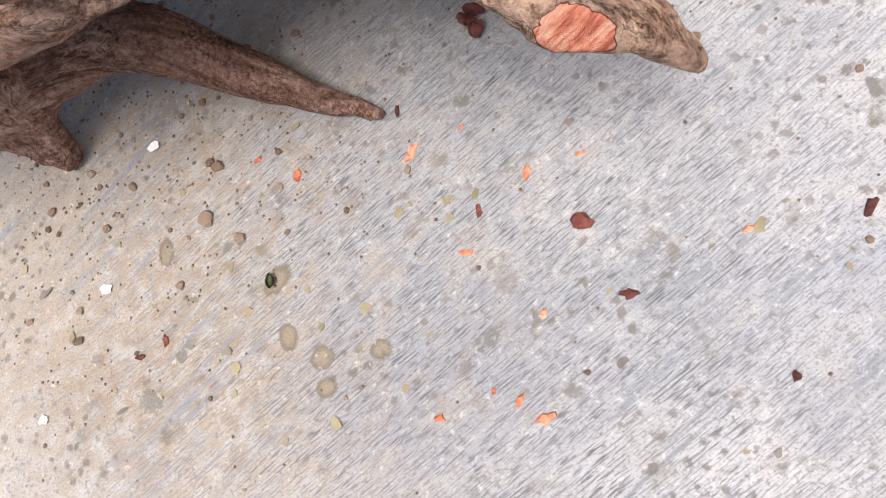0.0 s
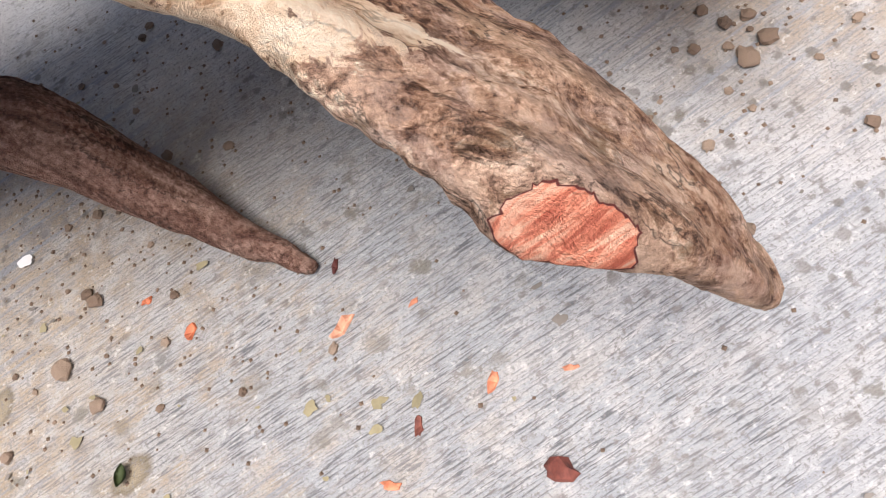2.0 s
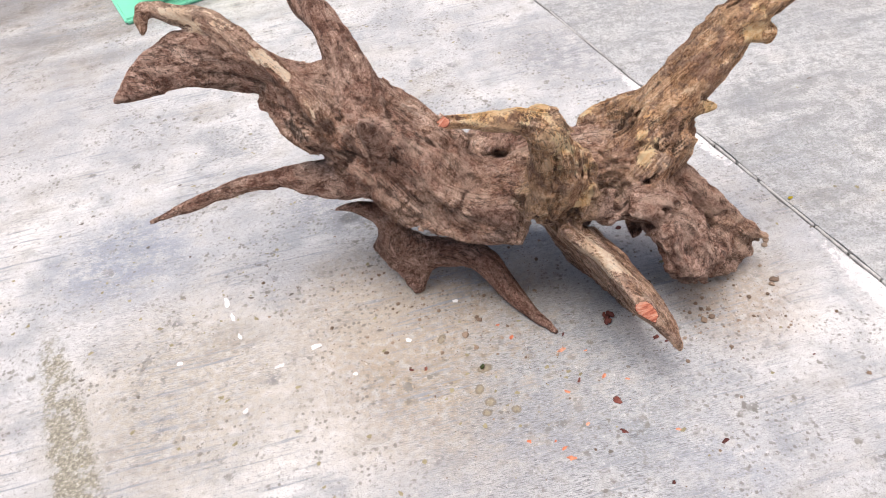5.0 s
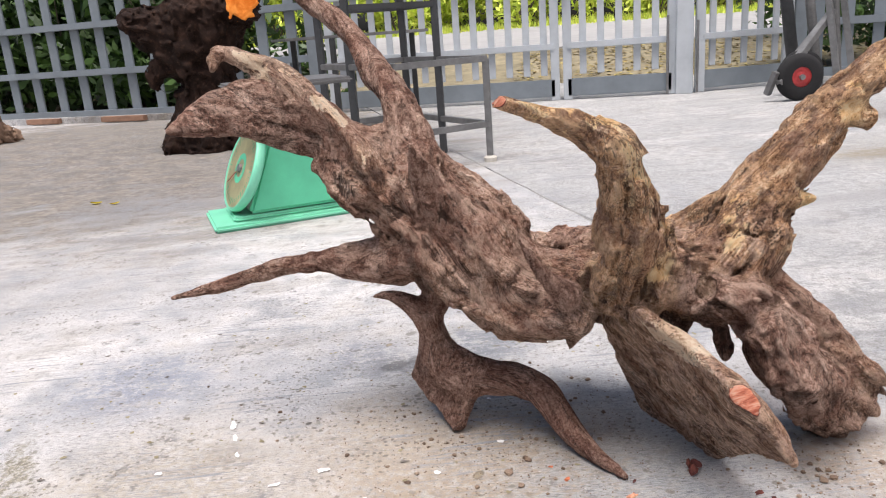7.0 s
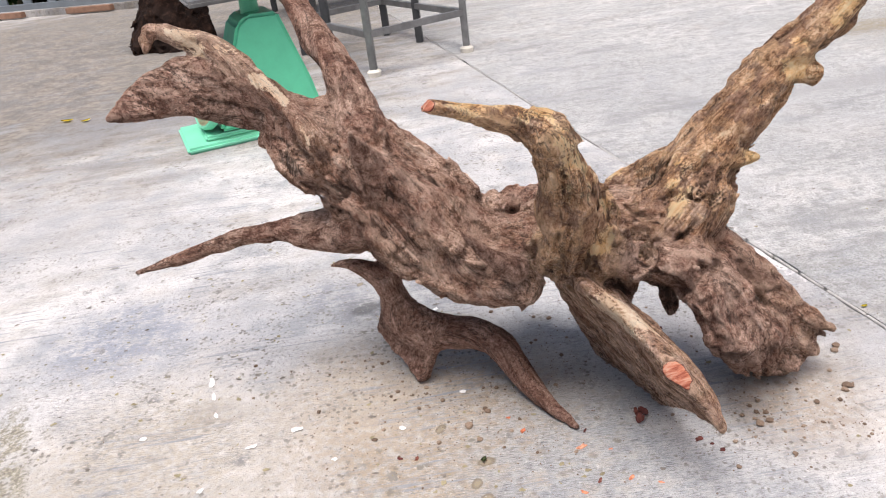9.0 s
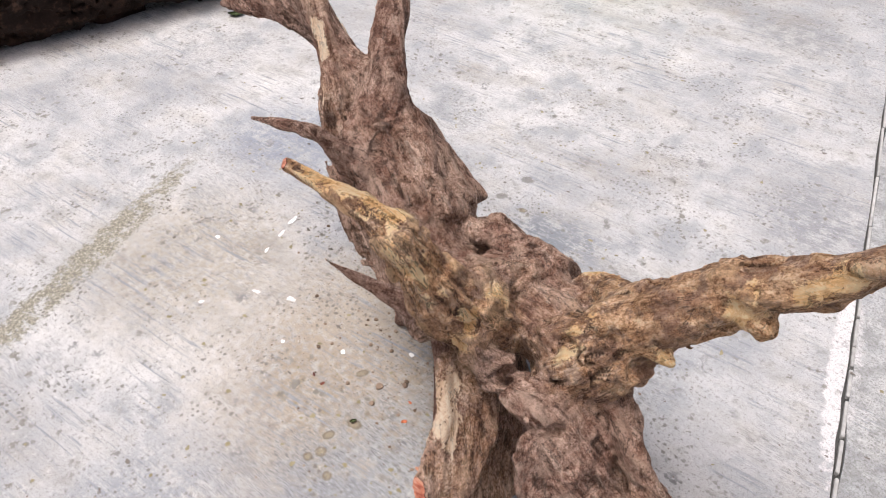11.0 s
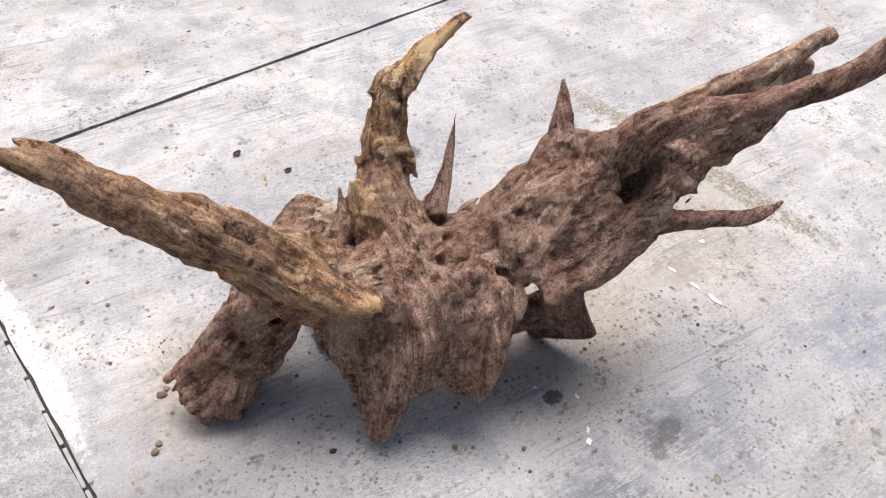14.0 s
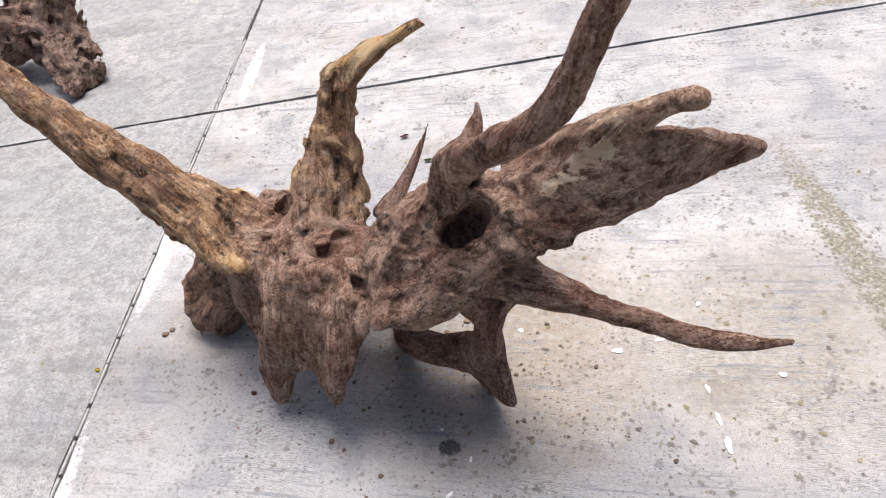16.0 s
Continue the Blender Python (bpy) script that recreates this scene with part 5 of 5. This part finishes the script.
def small_stump(x, y, s, seed, label, turn=0.0):
    w = Carving((x - 0.5 * s, y - 0.5 * s, -0.02), (x + 0.5 * s, y + 0.5 * s, 1.0 * s), 0.014 * s + 0.002, 0.02 * s)
    c, q = math.cos(turn), math.sin(turn)
    at = lambda u, v, z, r: (x + s * (c * u - q * v), y + s * (q * u + c * v), s * z, s * r)
    w.limb("stump", [at(0, 0, 0.12, 0.17), at(0.02, 0, 0.4, 0.15), at(0, 0.03, 0.72, 0.12)], 0.05 * s, 0, 0, seed)
    w.limb("stump", [at(0, 0, 0.25, 0.12), at(0.22, 0.1, 0.1, 0.09), at(0.36, 0.12, 0.05, 0.05)], 0.05 * s, 0, 0, seed + 1)
    w.limb("stump", [at(0, 0, 0.25, 0.12), at(-0.2, -0.15, 0.1, 0.09), at(-0.3, -0.22, 0.05, 0.04)], 0.05 * s, 0, 0, seed + 2)
    w.hollow(at(0.05, -0.15, 0.35, 0)[:3], (0.08 * s, 0.08 * s, 0.12 * s))
    thing = empty("stump", (x, y, 0))
    w.build(thing, DRY_STUMP)
    return tagged(thing, label, "stump")


def other_root():
    w = Carving((1.2, -0.55, -0.015), (2.2, 0.3, 0.75), 0.009, 0.012)
    w.limb("root_body", [(1.46, -0.17, 0.06, 0.055), (1.56, -0.2, 0.12, 0.075), (1.68, -0.22, 0.16, 0.08), (1.82, -0.2, 0.12, 0.07), (1.95, -0.15, 0.06, 0.05)], 0.04, 0, 0, 3)
    w.limb("upright_branch", [(1.56, -0.24, 0.14, 0.06), (1.53, -0.28, 0.28, 0.045), (1.5, -0.3, 0.42, 0.04), (1.47, -0.33, 0.55, 0.03)], 0.03, 0, 0, 4)
    w.limb("leaning_branch", [(1.68, -0.25, 0.18, 0.06), (1.72, -0.3, 0.32, 0.05), (1.8, -0.36, 0.42, 0.04)], 0.03, 0, 0, 5)
    w.limb("side_root", [(1.75, -0.2, 0.15, 0.05), (1.8, -0.08, 0.06, 0.045), (1.86, 0.02, 0.03, 0.03)], 0.03, 0, 0, 6)
    w.limb("short_root", [(1.5, -0.16, 0.08, 0.05), (1.44, -0.1, 0.035, 0.032)], 0.03, 0, 0, 7)
    w.hollow((1.6, -0.15, 0.14), (0.05, 0.05, 0.04))
    thing = empty("dark_root", (1.65, -0.2, 0))
    w.build(thing, WOOD)
    return tagged(thing, "dark brown gnarled root lying on the concrete", "root")


def lying_log():
    w = Carving((-2.4, -0.2, -0.02), (-1.5, 1.3, 0.5), 0.013, 0.012)
    w.limb("log", [(-1.92, 0.1, 0.15, 0.15), (-1.86, 0.45, 0.16, 0.16), (-1.80, 0.8, 0.15, 0.14), (-1.72, 1.1, 0.12, 0.1)], 0.04, 0.4, 0, 5)
    thing = empty("log", (-1.85, 0.5, 0))
    w.build(thing, DARK_ROOT)
    return tagged(thing, "dark brown log lying on the concrete", "log")


def hand_cart():
    thing = empty("hand_cart")
    for x, y in ((1.5, 4.95), (1.62, 5.35)):
        m = Matrix.Translation((x, y, 0.155)) @ pose(0, 0, 0, 90, 0, 12)
        bm = bmesh.new()
        lathe(bm, [(0.066, -0.035), (0.12, -0.044), (0.15, -0.028), (0.155, 0.0), (0.15, 0.028), (0.12, 0.044), (0.066, 0.035)], m, 36)
        bm.faces.ensure_lookup_table()
        for f in [f for f in bm.faces if len(f.verts) > 4]:
            bm.faces.remove(f)
        wheel = part("wheel", bm, RUBBER, thing, "black rubber wheel", True)
        bm = bmesh.new()
        lathe(bm, [(0.03, -0.03), (0.045, -0.02), (0.066, -0.034), (0.068, 0.0), (0.066, 0.034), (0.045, 0.02), (0.03, 0.03)], m, 24)
        part("rim", bm, RED_PAINT, wheel, "red pressed wheel rim", True)
        bm = bmesh.new()
        lathe(bm, [(0.018, -0.05), (0.018, 0.05)], m, 14)
        part("hub", bm, STEEL, wheel)
    for p, q, w in (((1.36, 4.9, 0.12), (1.75, 5.2, 0.55), 0.045), ((1.45, 5.3, 0.12), (1.85, 5.5, 0.55), 0.045), ((1.75, 5.2, 0.55), (1.85, 5.5, 0.55), 0.04), ((1.5, 4.95, 0.155), (1.62, 5.35, 0.155), 0.03), ((1.8, 5.1, 0.02), (1.62, 5.2, 1.3), 0.04), ((1.95, 5.25, 0.02), (1.75, 5.35, 1.3), 0.04), ((1.3, 4.95, 0.05), (1.34, 4.9, 0.2), 0.04)):
        bm = bmesh.new()
        beam(bm, p, q, w, w)
        part("frame_bar", bm, STEEL, thing)
    return tagged(thing, "steel hand cart with black wheels and red rims", "cart")


def leaning_pipes():
    for k, (p, q, r, mat) in enumerate((((1.7, 5.75, 0.01), (1.45, 5.9, 1.9), 0.045, DARK_STEEL), ((1.85, 5.7, 0.01), (1.62, 5.95, 1.95), 0.035, STEEL), ((2.0, 5.75, 0.01), (1.9, 6.0, 1.9), 0.03, STEEL))):
        d = Vector(q) - Vector(p)
        bm = bmesh.new()
        lathe(bm, [(r, 0), (r, d.length)], Matrix.Translation(p) @ d.to_track_quat("Z", "Y").to_matrix().to_4x4(), 16)
        tagged(link_mesh("pipe", bm, mat, smooth=True), "steel pipe leaning against the gate", "pipe", "leaning pipes")


spring_scale(), step_stand(), second_stand(), gnarled_stump(), other_root(), lying_log(), hand_cart(), leaning_pipes()
small_stump(-4.55, 4.85, 0.6, 21, "brown weathered stump beside the fence", 0.4)

# ---- marks on the floor ----
def floor_marks():
    rnd = random.Random(8)
    dark = plain("dark_stain", (0.17, 0.15, 0.13), 0.8, 0, 0.4, 60, 0.2)
    olive = plain("dried_algae", (0.27, 0.235, 0.14), 0.9, 0, 0.35, 90, 0.4)
    white = plain("white_paint", (0.8, 0.79, 0.77), 0.6, 0, 0.08, 60, 0.2)
    pale = plain("pale_skim", (0.6, 0.585, 0.58), 0.8, 0, 0.08, 30, 0.2)

    joint = plain("old_joint_mortar", (0.4, 0.39, 0.375), 0.95, 0, 0.3, 60, 0.5)
    count = []

    def one(name, material, at, size, stretch=1.0, turn=0.0, z=0.0012, rough=0.5):
        bm = bmesh.new()
        count.append(0)
        blot(bm, at, size, stretch, radians(turn), rnd, z + 0.00004 * (len(count) % 30), 48, rough)
        return part(name, bm, material, FLOOR)

    for at, size, stretch, turn in (((-0.593, 0.56), 0.009, 2.2, 110), ((-0.572, 0.52), 0.006, 2.6, 115), ((-0.547, 0.47), 0.005, 2.4, 120), ((-0.395, 0.435), 0.008, 2.0, 10), ((-0.456, 0.394), 0.006, 2.2, 20), ((-0.223, 0.436), 0.007, 1.2, 0), ((-0.314, 0.367), 0.006, 1.1, 0), ((-0.649, 0.413), 0.008, 1.1, 0), ((-0.138, 0.525), 0.007, 1.2, 30), ((-0.221, 0.785), 0.007, 1.6, 60), ((-0.228, 0.765), 0.004, 2.8, 70), ((-0.17, 0.665), 0.005, 1.1, 0), ((-0.236, 0.70), 0.004, 2.0, 100), ((-0.5, 0.30), 0.006, 1.5, 40)):
        one("paint_fleck", white, at, size * 0.62, stretch, turn, 0.002, 0.6)
    # damp speckles, too many to count
    bm = bmesh.new()
    for cx, cy, sx, sy, n in ((-0.55, 0.85, 0.22, 0.2, 110), (-0.35, 1.1, 0.3, 0.25, 120), (-0.12, 0.36, 0.12, 0.1, 60), (-0.7, 0.5, 0.2, 0.15, 70), (0.3, -0.3, 0.5, 0.3, 90), (-0.3, 0.1, 0.4, 0.3, 60), (0.75, 0.3, 0.3, 0.5, 80)):
        for _ in range(n):
            s = rnd.choice((0.0007, 0.0009, 0.001, 0.0012, 0.0015, 0.002, 0.0026, 0.0034))
            blot(bm, (rnd.gauss(cx, sx), rnd.gauss(cy, sy)), s, rnd.uniform(1, 1.7), rnd.uniform(0, 3.1), rnd, 0.0013 + 0.0004 * rnd.random(), 12, 0.8)
    tagged(part("algae_speckle", bm, olive, FLOOR), "olive damp speckles", kind="stuff")
    bm = bmesh.new()
    for cx, cy, sx, sy, n in ((-0.6, 0.75, 0.3, 0.25, 80), (-0.3, 1.0, 0.35, 0.3, 90), (0.2, 0.2, 0.6, 0.6, 140), (0.5, 1.2, 0.5, 0.6, 80), (-0.6, 1.6, 0.7, 0.6, 80)):
        for _ in range(n):
            s = rnd.choice((0.0006, 0.0008, 0.001, 0.0012, 0.0014, 0.002, 0.003))
            blot(bm, (rnd.gauss(cx, sx), rnd.gauss(cy, sy)), s, rnd.uniform(1, 2.2), rnd.uniform(0, 0.6), rnd, 0.0018 + 0.0004 * rnd.random(), 12, 0.8)
    tagged(part("dirt_speckle", bm, dark, FLOOR), "dark specks of dirt", kind="stuff")
    # mortar that fills the long joint in places
    cross = Matrix.Translation((0.885, -0.085, 0)) @ pose(0, 0, 0, 0, 0, ACROSS)
    v = -0.42
    while v < 5.5:
        length = rnd.uniform(0.03, 0.11) * (1 if v < 1.6 else 2.5)
        if rnd.random() < 0.93:
            bm = bmesh.new()
            box(bm, (0.0058, length, 0.02), cross @ Matrix.Translation((0.0018, v + length / 2, -0.0105)) @ pose(0, 0, 0, 0, 0, rnd.uniform(-1, 1)), 0.001)
            part("joint_mortar", bm, joint, FLOOR)
        v += length + rnd.uniform(0.002, 0.01)


floor_marks()

# ---- loose bits ----
CHIP_PALE = random_tone("orange_wood_chip", (0.5, 0.12, 0.05), (0.72, 0.24, 0.12), (0.82, 0.42, 0.27))
CHIP_DARK = random_tone("dark_red_wood_chip", (0.07, 0.016, 0.013), (0.13, 0.03, 0.023), (0.24, 0.075, 0.05))
CRUMB = random_tone("soil_crumb", (0.13, 0.085, 0.058), (0.24, 0.165, 0.115), (0.36, 0.27, 0.2))


def wood_chip(at, length, width, turn, material, seed, label):
    """A torn flake of wood: a jagged outline, a ridged back, no two alike."""
    rnd = random.Random(seed)
    bm = bmesh.new()
    n = 11
    low, top = [], []
    for k in range(n):
        a = 2 * math.pi * (k + rnd.uniform(-0.3, 0.3)) / n
        r = rnd.choice((0.62, 0.8, 1.0, 1.12))
        x, y = 0.5 * length * r * math.cos(a), 0.5 * width * r * math.sin(a)
        low.append(bm.verts.new((x, y, 0.0)))
        top.append(bm.verts.new((x * 0.93, y * 0.85, width * rnd.uniform(0.08, 0.38))))
    ridge = [bm.verts.new((length * u, width * rnd.uniform(-0.12, 0.12), width * rnd.uniform(0.3, 0.55))) for u in (-0.22, 0.22)]
    for k in range(n):
        q = (k + 1) % n
        bm.faces.new((low[k], low[q], top[q], top[k]))
        side = 1 if top[k].co.x + top[q].co.x > 0 else 0
        bm.faces.new((top[k], top[q], ridge[side]))
    bm.faces.new(list(reversed(low)))
    bmesh.ops.holes_fill(bm, edges=bm.edges)
    bmesh.ops.recalc_face_normals(bm, faces=bm.faces)
    ob = link_mesh("wood_chip", bm, material)
    ob.matrix_world = pose(at[0], at[1], 0.0005, rnd.uniform(-8, 8), 0, turn)
    return tagged(ob, label, "wood chip", "wood chips on the floor")


def chips():
    orange = "small orange split wood chip on concrete"
    dark = "small dark red wood chip on concrete"
    for k, (x, y, l, w, turn, red) in enumerate((
        (0.044, 0.182, 0.017, 0.009, -15, 0), (0.131, 0.225, 0.013, 0.008, -30, 1), (0.076, 0.242, 0.008, 0.006, 20, 0), (0.022, 0.213, 0.006, 0.004, 60, 0),
        (-0.19, 0.37, 0.010, 0.006, 80, 1), (-0.215, 0.369, 0.009, 0.006, 0, 1), (0.05, 0.306, 0.012, 0.005, -25, 0), (0.072, 0.327, 0.012, 0.005, 70, 1),
        (0.049, 0.394, 0.017, 0.008, 25, 0), (-0.037, 0.429, 0.016, 0.007, 65, 0), (0.114, 0.334, 0.012, 0.006, 55, 0), (0.152, 0.325, 0.009, 0.004, -20, 0),
        (0.128, 0.283, 0.018, 0.013, -30, 1), (0.215, 0.224, 0.010, 0.004, -10, 0), (0.189, 0.134, 0.008, 0.006, 30, 1), (0.035, 0.2, 0.011, 0.006, 30, 0),
        (-0.019, 0.215, 0.010, 0.006, -20, 0), (0.191, 0.697, 0.014, 0.009, 10, 1), (0.215, 0.41, 0.016, 0.008, 35, 1), (0.055, 0.43, 0.010, 0.004, 60, 1),
        (0.09, 0.39, 0.008, 0.003, 20, 0), (0.242, 0.388, 0.010, 0.006, 10, 1), (0.23, 0.4, 0.006, 0.005, 0, 1), (-0.06, 0.46, 0.008, 0.004, 10, 0),
        (0.462, 0.354, 0.006, 0.004, 30, 1), (0.626, 0.294, 0.006, 0.005, 30, 1), (0.28, 0.2, 0.014, 0.008, 30, 1), (0.331, -0.586, 0.012, 0.006, 10, 1), (0.44, -0.42, 0.010, 0.006, 0, 1))):
        wood_chip((x, y), l, w, turn, CHIP_DARK if red else CHIP_PALE, 300 + k, dark if red else orange)


chips()


def bark_clump():
    rnd = random.Random(3)
    thing = empty("bark_clump", (0.137, 0.452, 0))
    for _ in range(7):
        m = Matrix.Translation((rnd.gauss(0, 0.006), rnd.gauss(0, 0.006), 0.006 + rnd.uniform(0, 0.008))) @ pose(0, 0, 0, rnd.uniform(0, 360), rnd.uniform(0, 360), rnd.uniform(0, 360))
        bm = bmesh.new()
        bmesh.ops.create_icosphere(bm, subdivisions=2, radius=rnd.uniform(0.004, 0.008), matrix=m @ Matrix.Diagonal((1.6, 0.9, 0.6, 1)))
        for v in bm.verts:
            v.co += Vector((rnd.uniform(-1, 1), rnd.uniform(-1, 1), rnd.uniform(-1, 1))) * 0.0009
        part("crumb", bm, CHIP_DARK, thing)
    tagged(thing, "reddish crumbled clump of bark on concrete", "bark")


bark_clump()


def pebble_mesh(seed):
    rnd = random.Random(seed)
    bm = bmesh.new()
    bmesh.ops.create_icosphere(bm, subdivisions=2, radius=1.0)
    for v in bm.verts:
        v.co *= 1 + 0.5 * noise.noise(v.co * 1.7 + Vector((seed * 3.3, 0, 0))) + rnd.uniform(-0.12, 0.12)
        v.co.z *= 0.62
    me = bpy.data.meshes.new("pebble")
    bm.to_mesh(me)
    bm.free()
    me.materials.append(CRUMB)
    return me


def pebbles():
    rnd = random.Random(12)
    kinds = [pebble_mesh(k) for k in range(7)]

    def put(x, y, s):
        ob = new("soil_crumb", rnd.choice(kinds))
        ob.matrix_world = pose(x, y, s * 0.5, 0, 0, rnd.uniform(0, 360)) @ Matrix.Diagonal((s * rnd.uniform(0.8, 1.3), s, s * rnd.uniform(0.7, 1.0), 1))
        tagged(ob, "small crumb of dry brown soil on concrete", "soil crumb", "crumbs of soil on the floor")

    for x, y, s in ((0.303, 0.441, 0.008), (0.318, 0.448, 0.007), (0.449, 0.527, 0.008), (0.44, 0.516, 0.007), (0.456, 0.617, 0.008), (0.462, 0.631, 0.008), (0.443, 0.527, 0.006), (0.533, 0.31, 0.005), (0.63, 0.295, 0.005), (-0.11, 0.77, 0.005), (-0.12, 0.44, 0.008), (-0.1, 0.41, 0.006), (0.0, 0.74, 0.006), (0.178, 0.768, 0.003), (-0.093, 0.475, 0.006), (0.393, 0.489, 0.006)):
        put(x, y, s * 0.75)
    for cx, cy, sx, sy, n in ((0.33, 0.47, 0.08, 0.05, 60), (-0.14, 0.5, 0.09, 0.07, 60), (0.0, 0.66, 0.12, 0.07, 40), (-0.35, 0.62, 0.12, 0.08, 30), (0.2, 0.3, 0.3, 0.2, 30)):
        for _ in range(n):
            put(rnd.gauss(cx, sx), rnd.gauss(cy, sy), rnd.choice((0.001, 0.0013, 0.0016, 0.002, 0.0026, 0.0036)))
    bm = bmesh.new()
    for cx, cy, sx, sy, n in ((-0.14, 0.49, 0.12, 0.09, 500), (0.33, 0.47, 0.09, 0.06, 260), (0.0, 0.65, 0.14, 0.08, 260), (-0.4, 0.62, 0.15, 0.1, 200), (0.0, 0.4, 0.6, 0.5, 500)):
        for _ in range(n):
            s = rnd.uniform(0.0005, 0.0014)
            x, y, a = rnd.gauss(cx, sx), rnd.gauss(cy, sy), rnd.uniform(0, 6.3)
            top = bm.verts.new((x, y, 0.0006 + s))
            ring = [bm.verts.new((x + s * 1.2 * math.cos(a + q), y + s * 1.2 * math.sin(a + q), 0.0004)) for q in (0, 1.6, 3.3, 4.8)]
            for p, q in zip(ring, ring[1:] + ring[:1]):
                bm.faces.new((p, q, top))
    tagged(link_mesh("soil_grit", bm, CRUMB), "fine brown soil grit scattered under the root", "soil", kind="stuff")


pebbles()


def leaf(at, size, turn, material, label, curl=0.3):
    bm = bmesh.new()
    rows = []
    for k in range(6):
        t = k / 5
        w = size * 0.33 * math.sin(math.pi * (0.06 + 0.9 * t))
        z = 0.002 + curl * size * 0.3 * (2 * t - 1) ** 2
        rows.append([bm.verts.new(((t - 0.5) * size, w * y, z + abs(y) * size * 0.08)) for y in (-1, 0, 1)])
    for p, q in zip(rows, rows[1:]):
        for j in (0, 1):
            bm.faces.new((p[j], q[j], q[j + 1], p[j + 1]))
    bmesh.ops.solidify(bm, geom=list(bm.faces), thickness=0.0006)
    ob = link_mesh("leaf", bm, material, smooth=True)
    ob.matrix_world = pose(at[0], at[1], 0.0015, 0, 0, turn)
    return tagged(ob, label, "leaf", "fallen leaves on the floor")


def leaves():
    green = plain("fallen_green_leaf", (0.09, 0.12, 0.04), 0.6, 0, 0.3, 60)
    yellow = plain("fallen_yellow_leaf", (0.75, 0.62, 0.02), 0.6, 0, 0.2, 60)
    purple = plain("withered_leaf", (0.2, 0.11, 0.1), 0.7, 0, 0.4, 60)
    for at, s, turn, m, label in (((0.161, 0.014), 0.018, 20, green, "small dull green fallen leaf"), ((0.213, 0.03), 0.009, 60, yellow, "tiny yellow petal on the floor"), ((0.543, 0.746), 0.012, 20, yellow, "tiny yellow petal in the joint"), ((0.262, -0.063), 0.022, 40, purple, "withered purple-brown leaf on concrete"), ((-0.09, 0.365), 0.012, 70, green, "small olive dried leaf"), ((-1.55, 0.95), 0.05, 60, green, "green leaf near the log"), ((-2.05, 2.42), 0.05, 10, yellow, "yellowed leaf on the concrete"), ((-1.95, 2.4), 0.04, 50, yellow, "yellowed leaf on the concrete")):
        leaf(at, s, turn, m, label)


leaves()
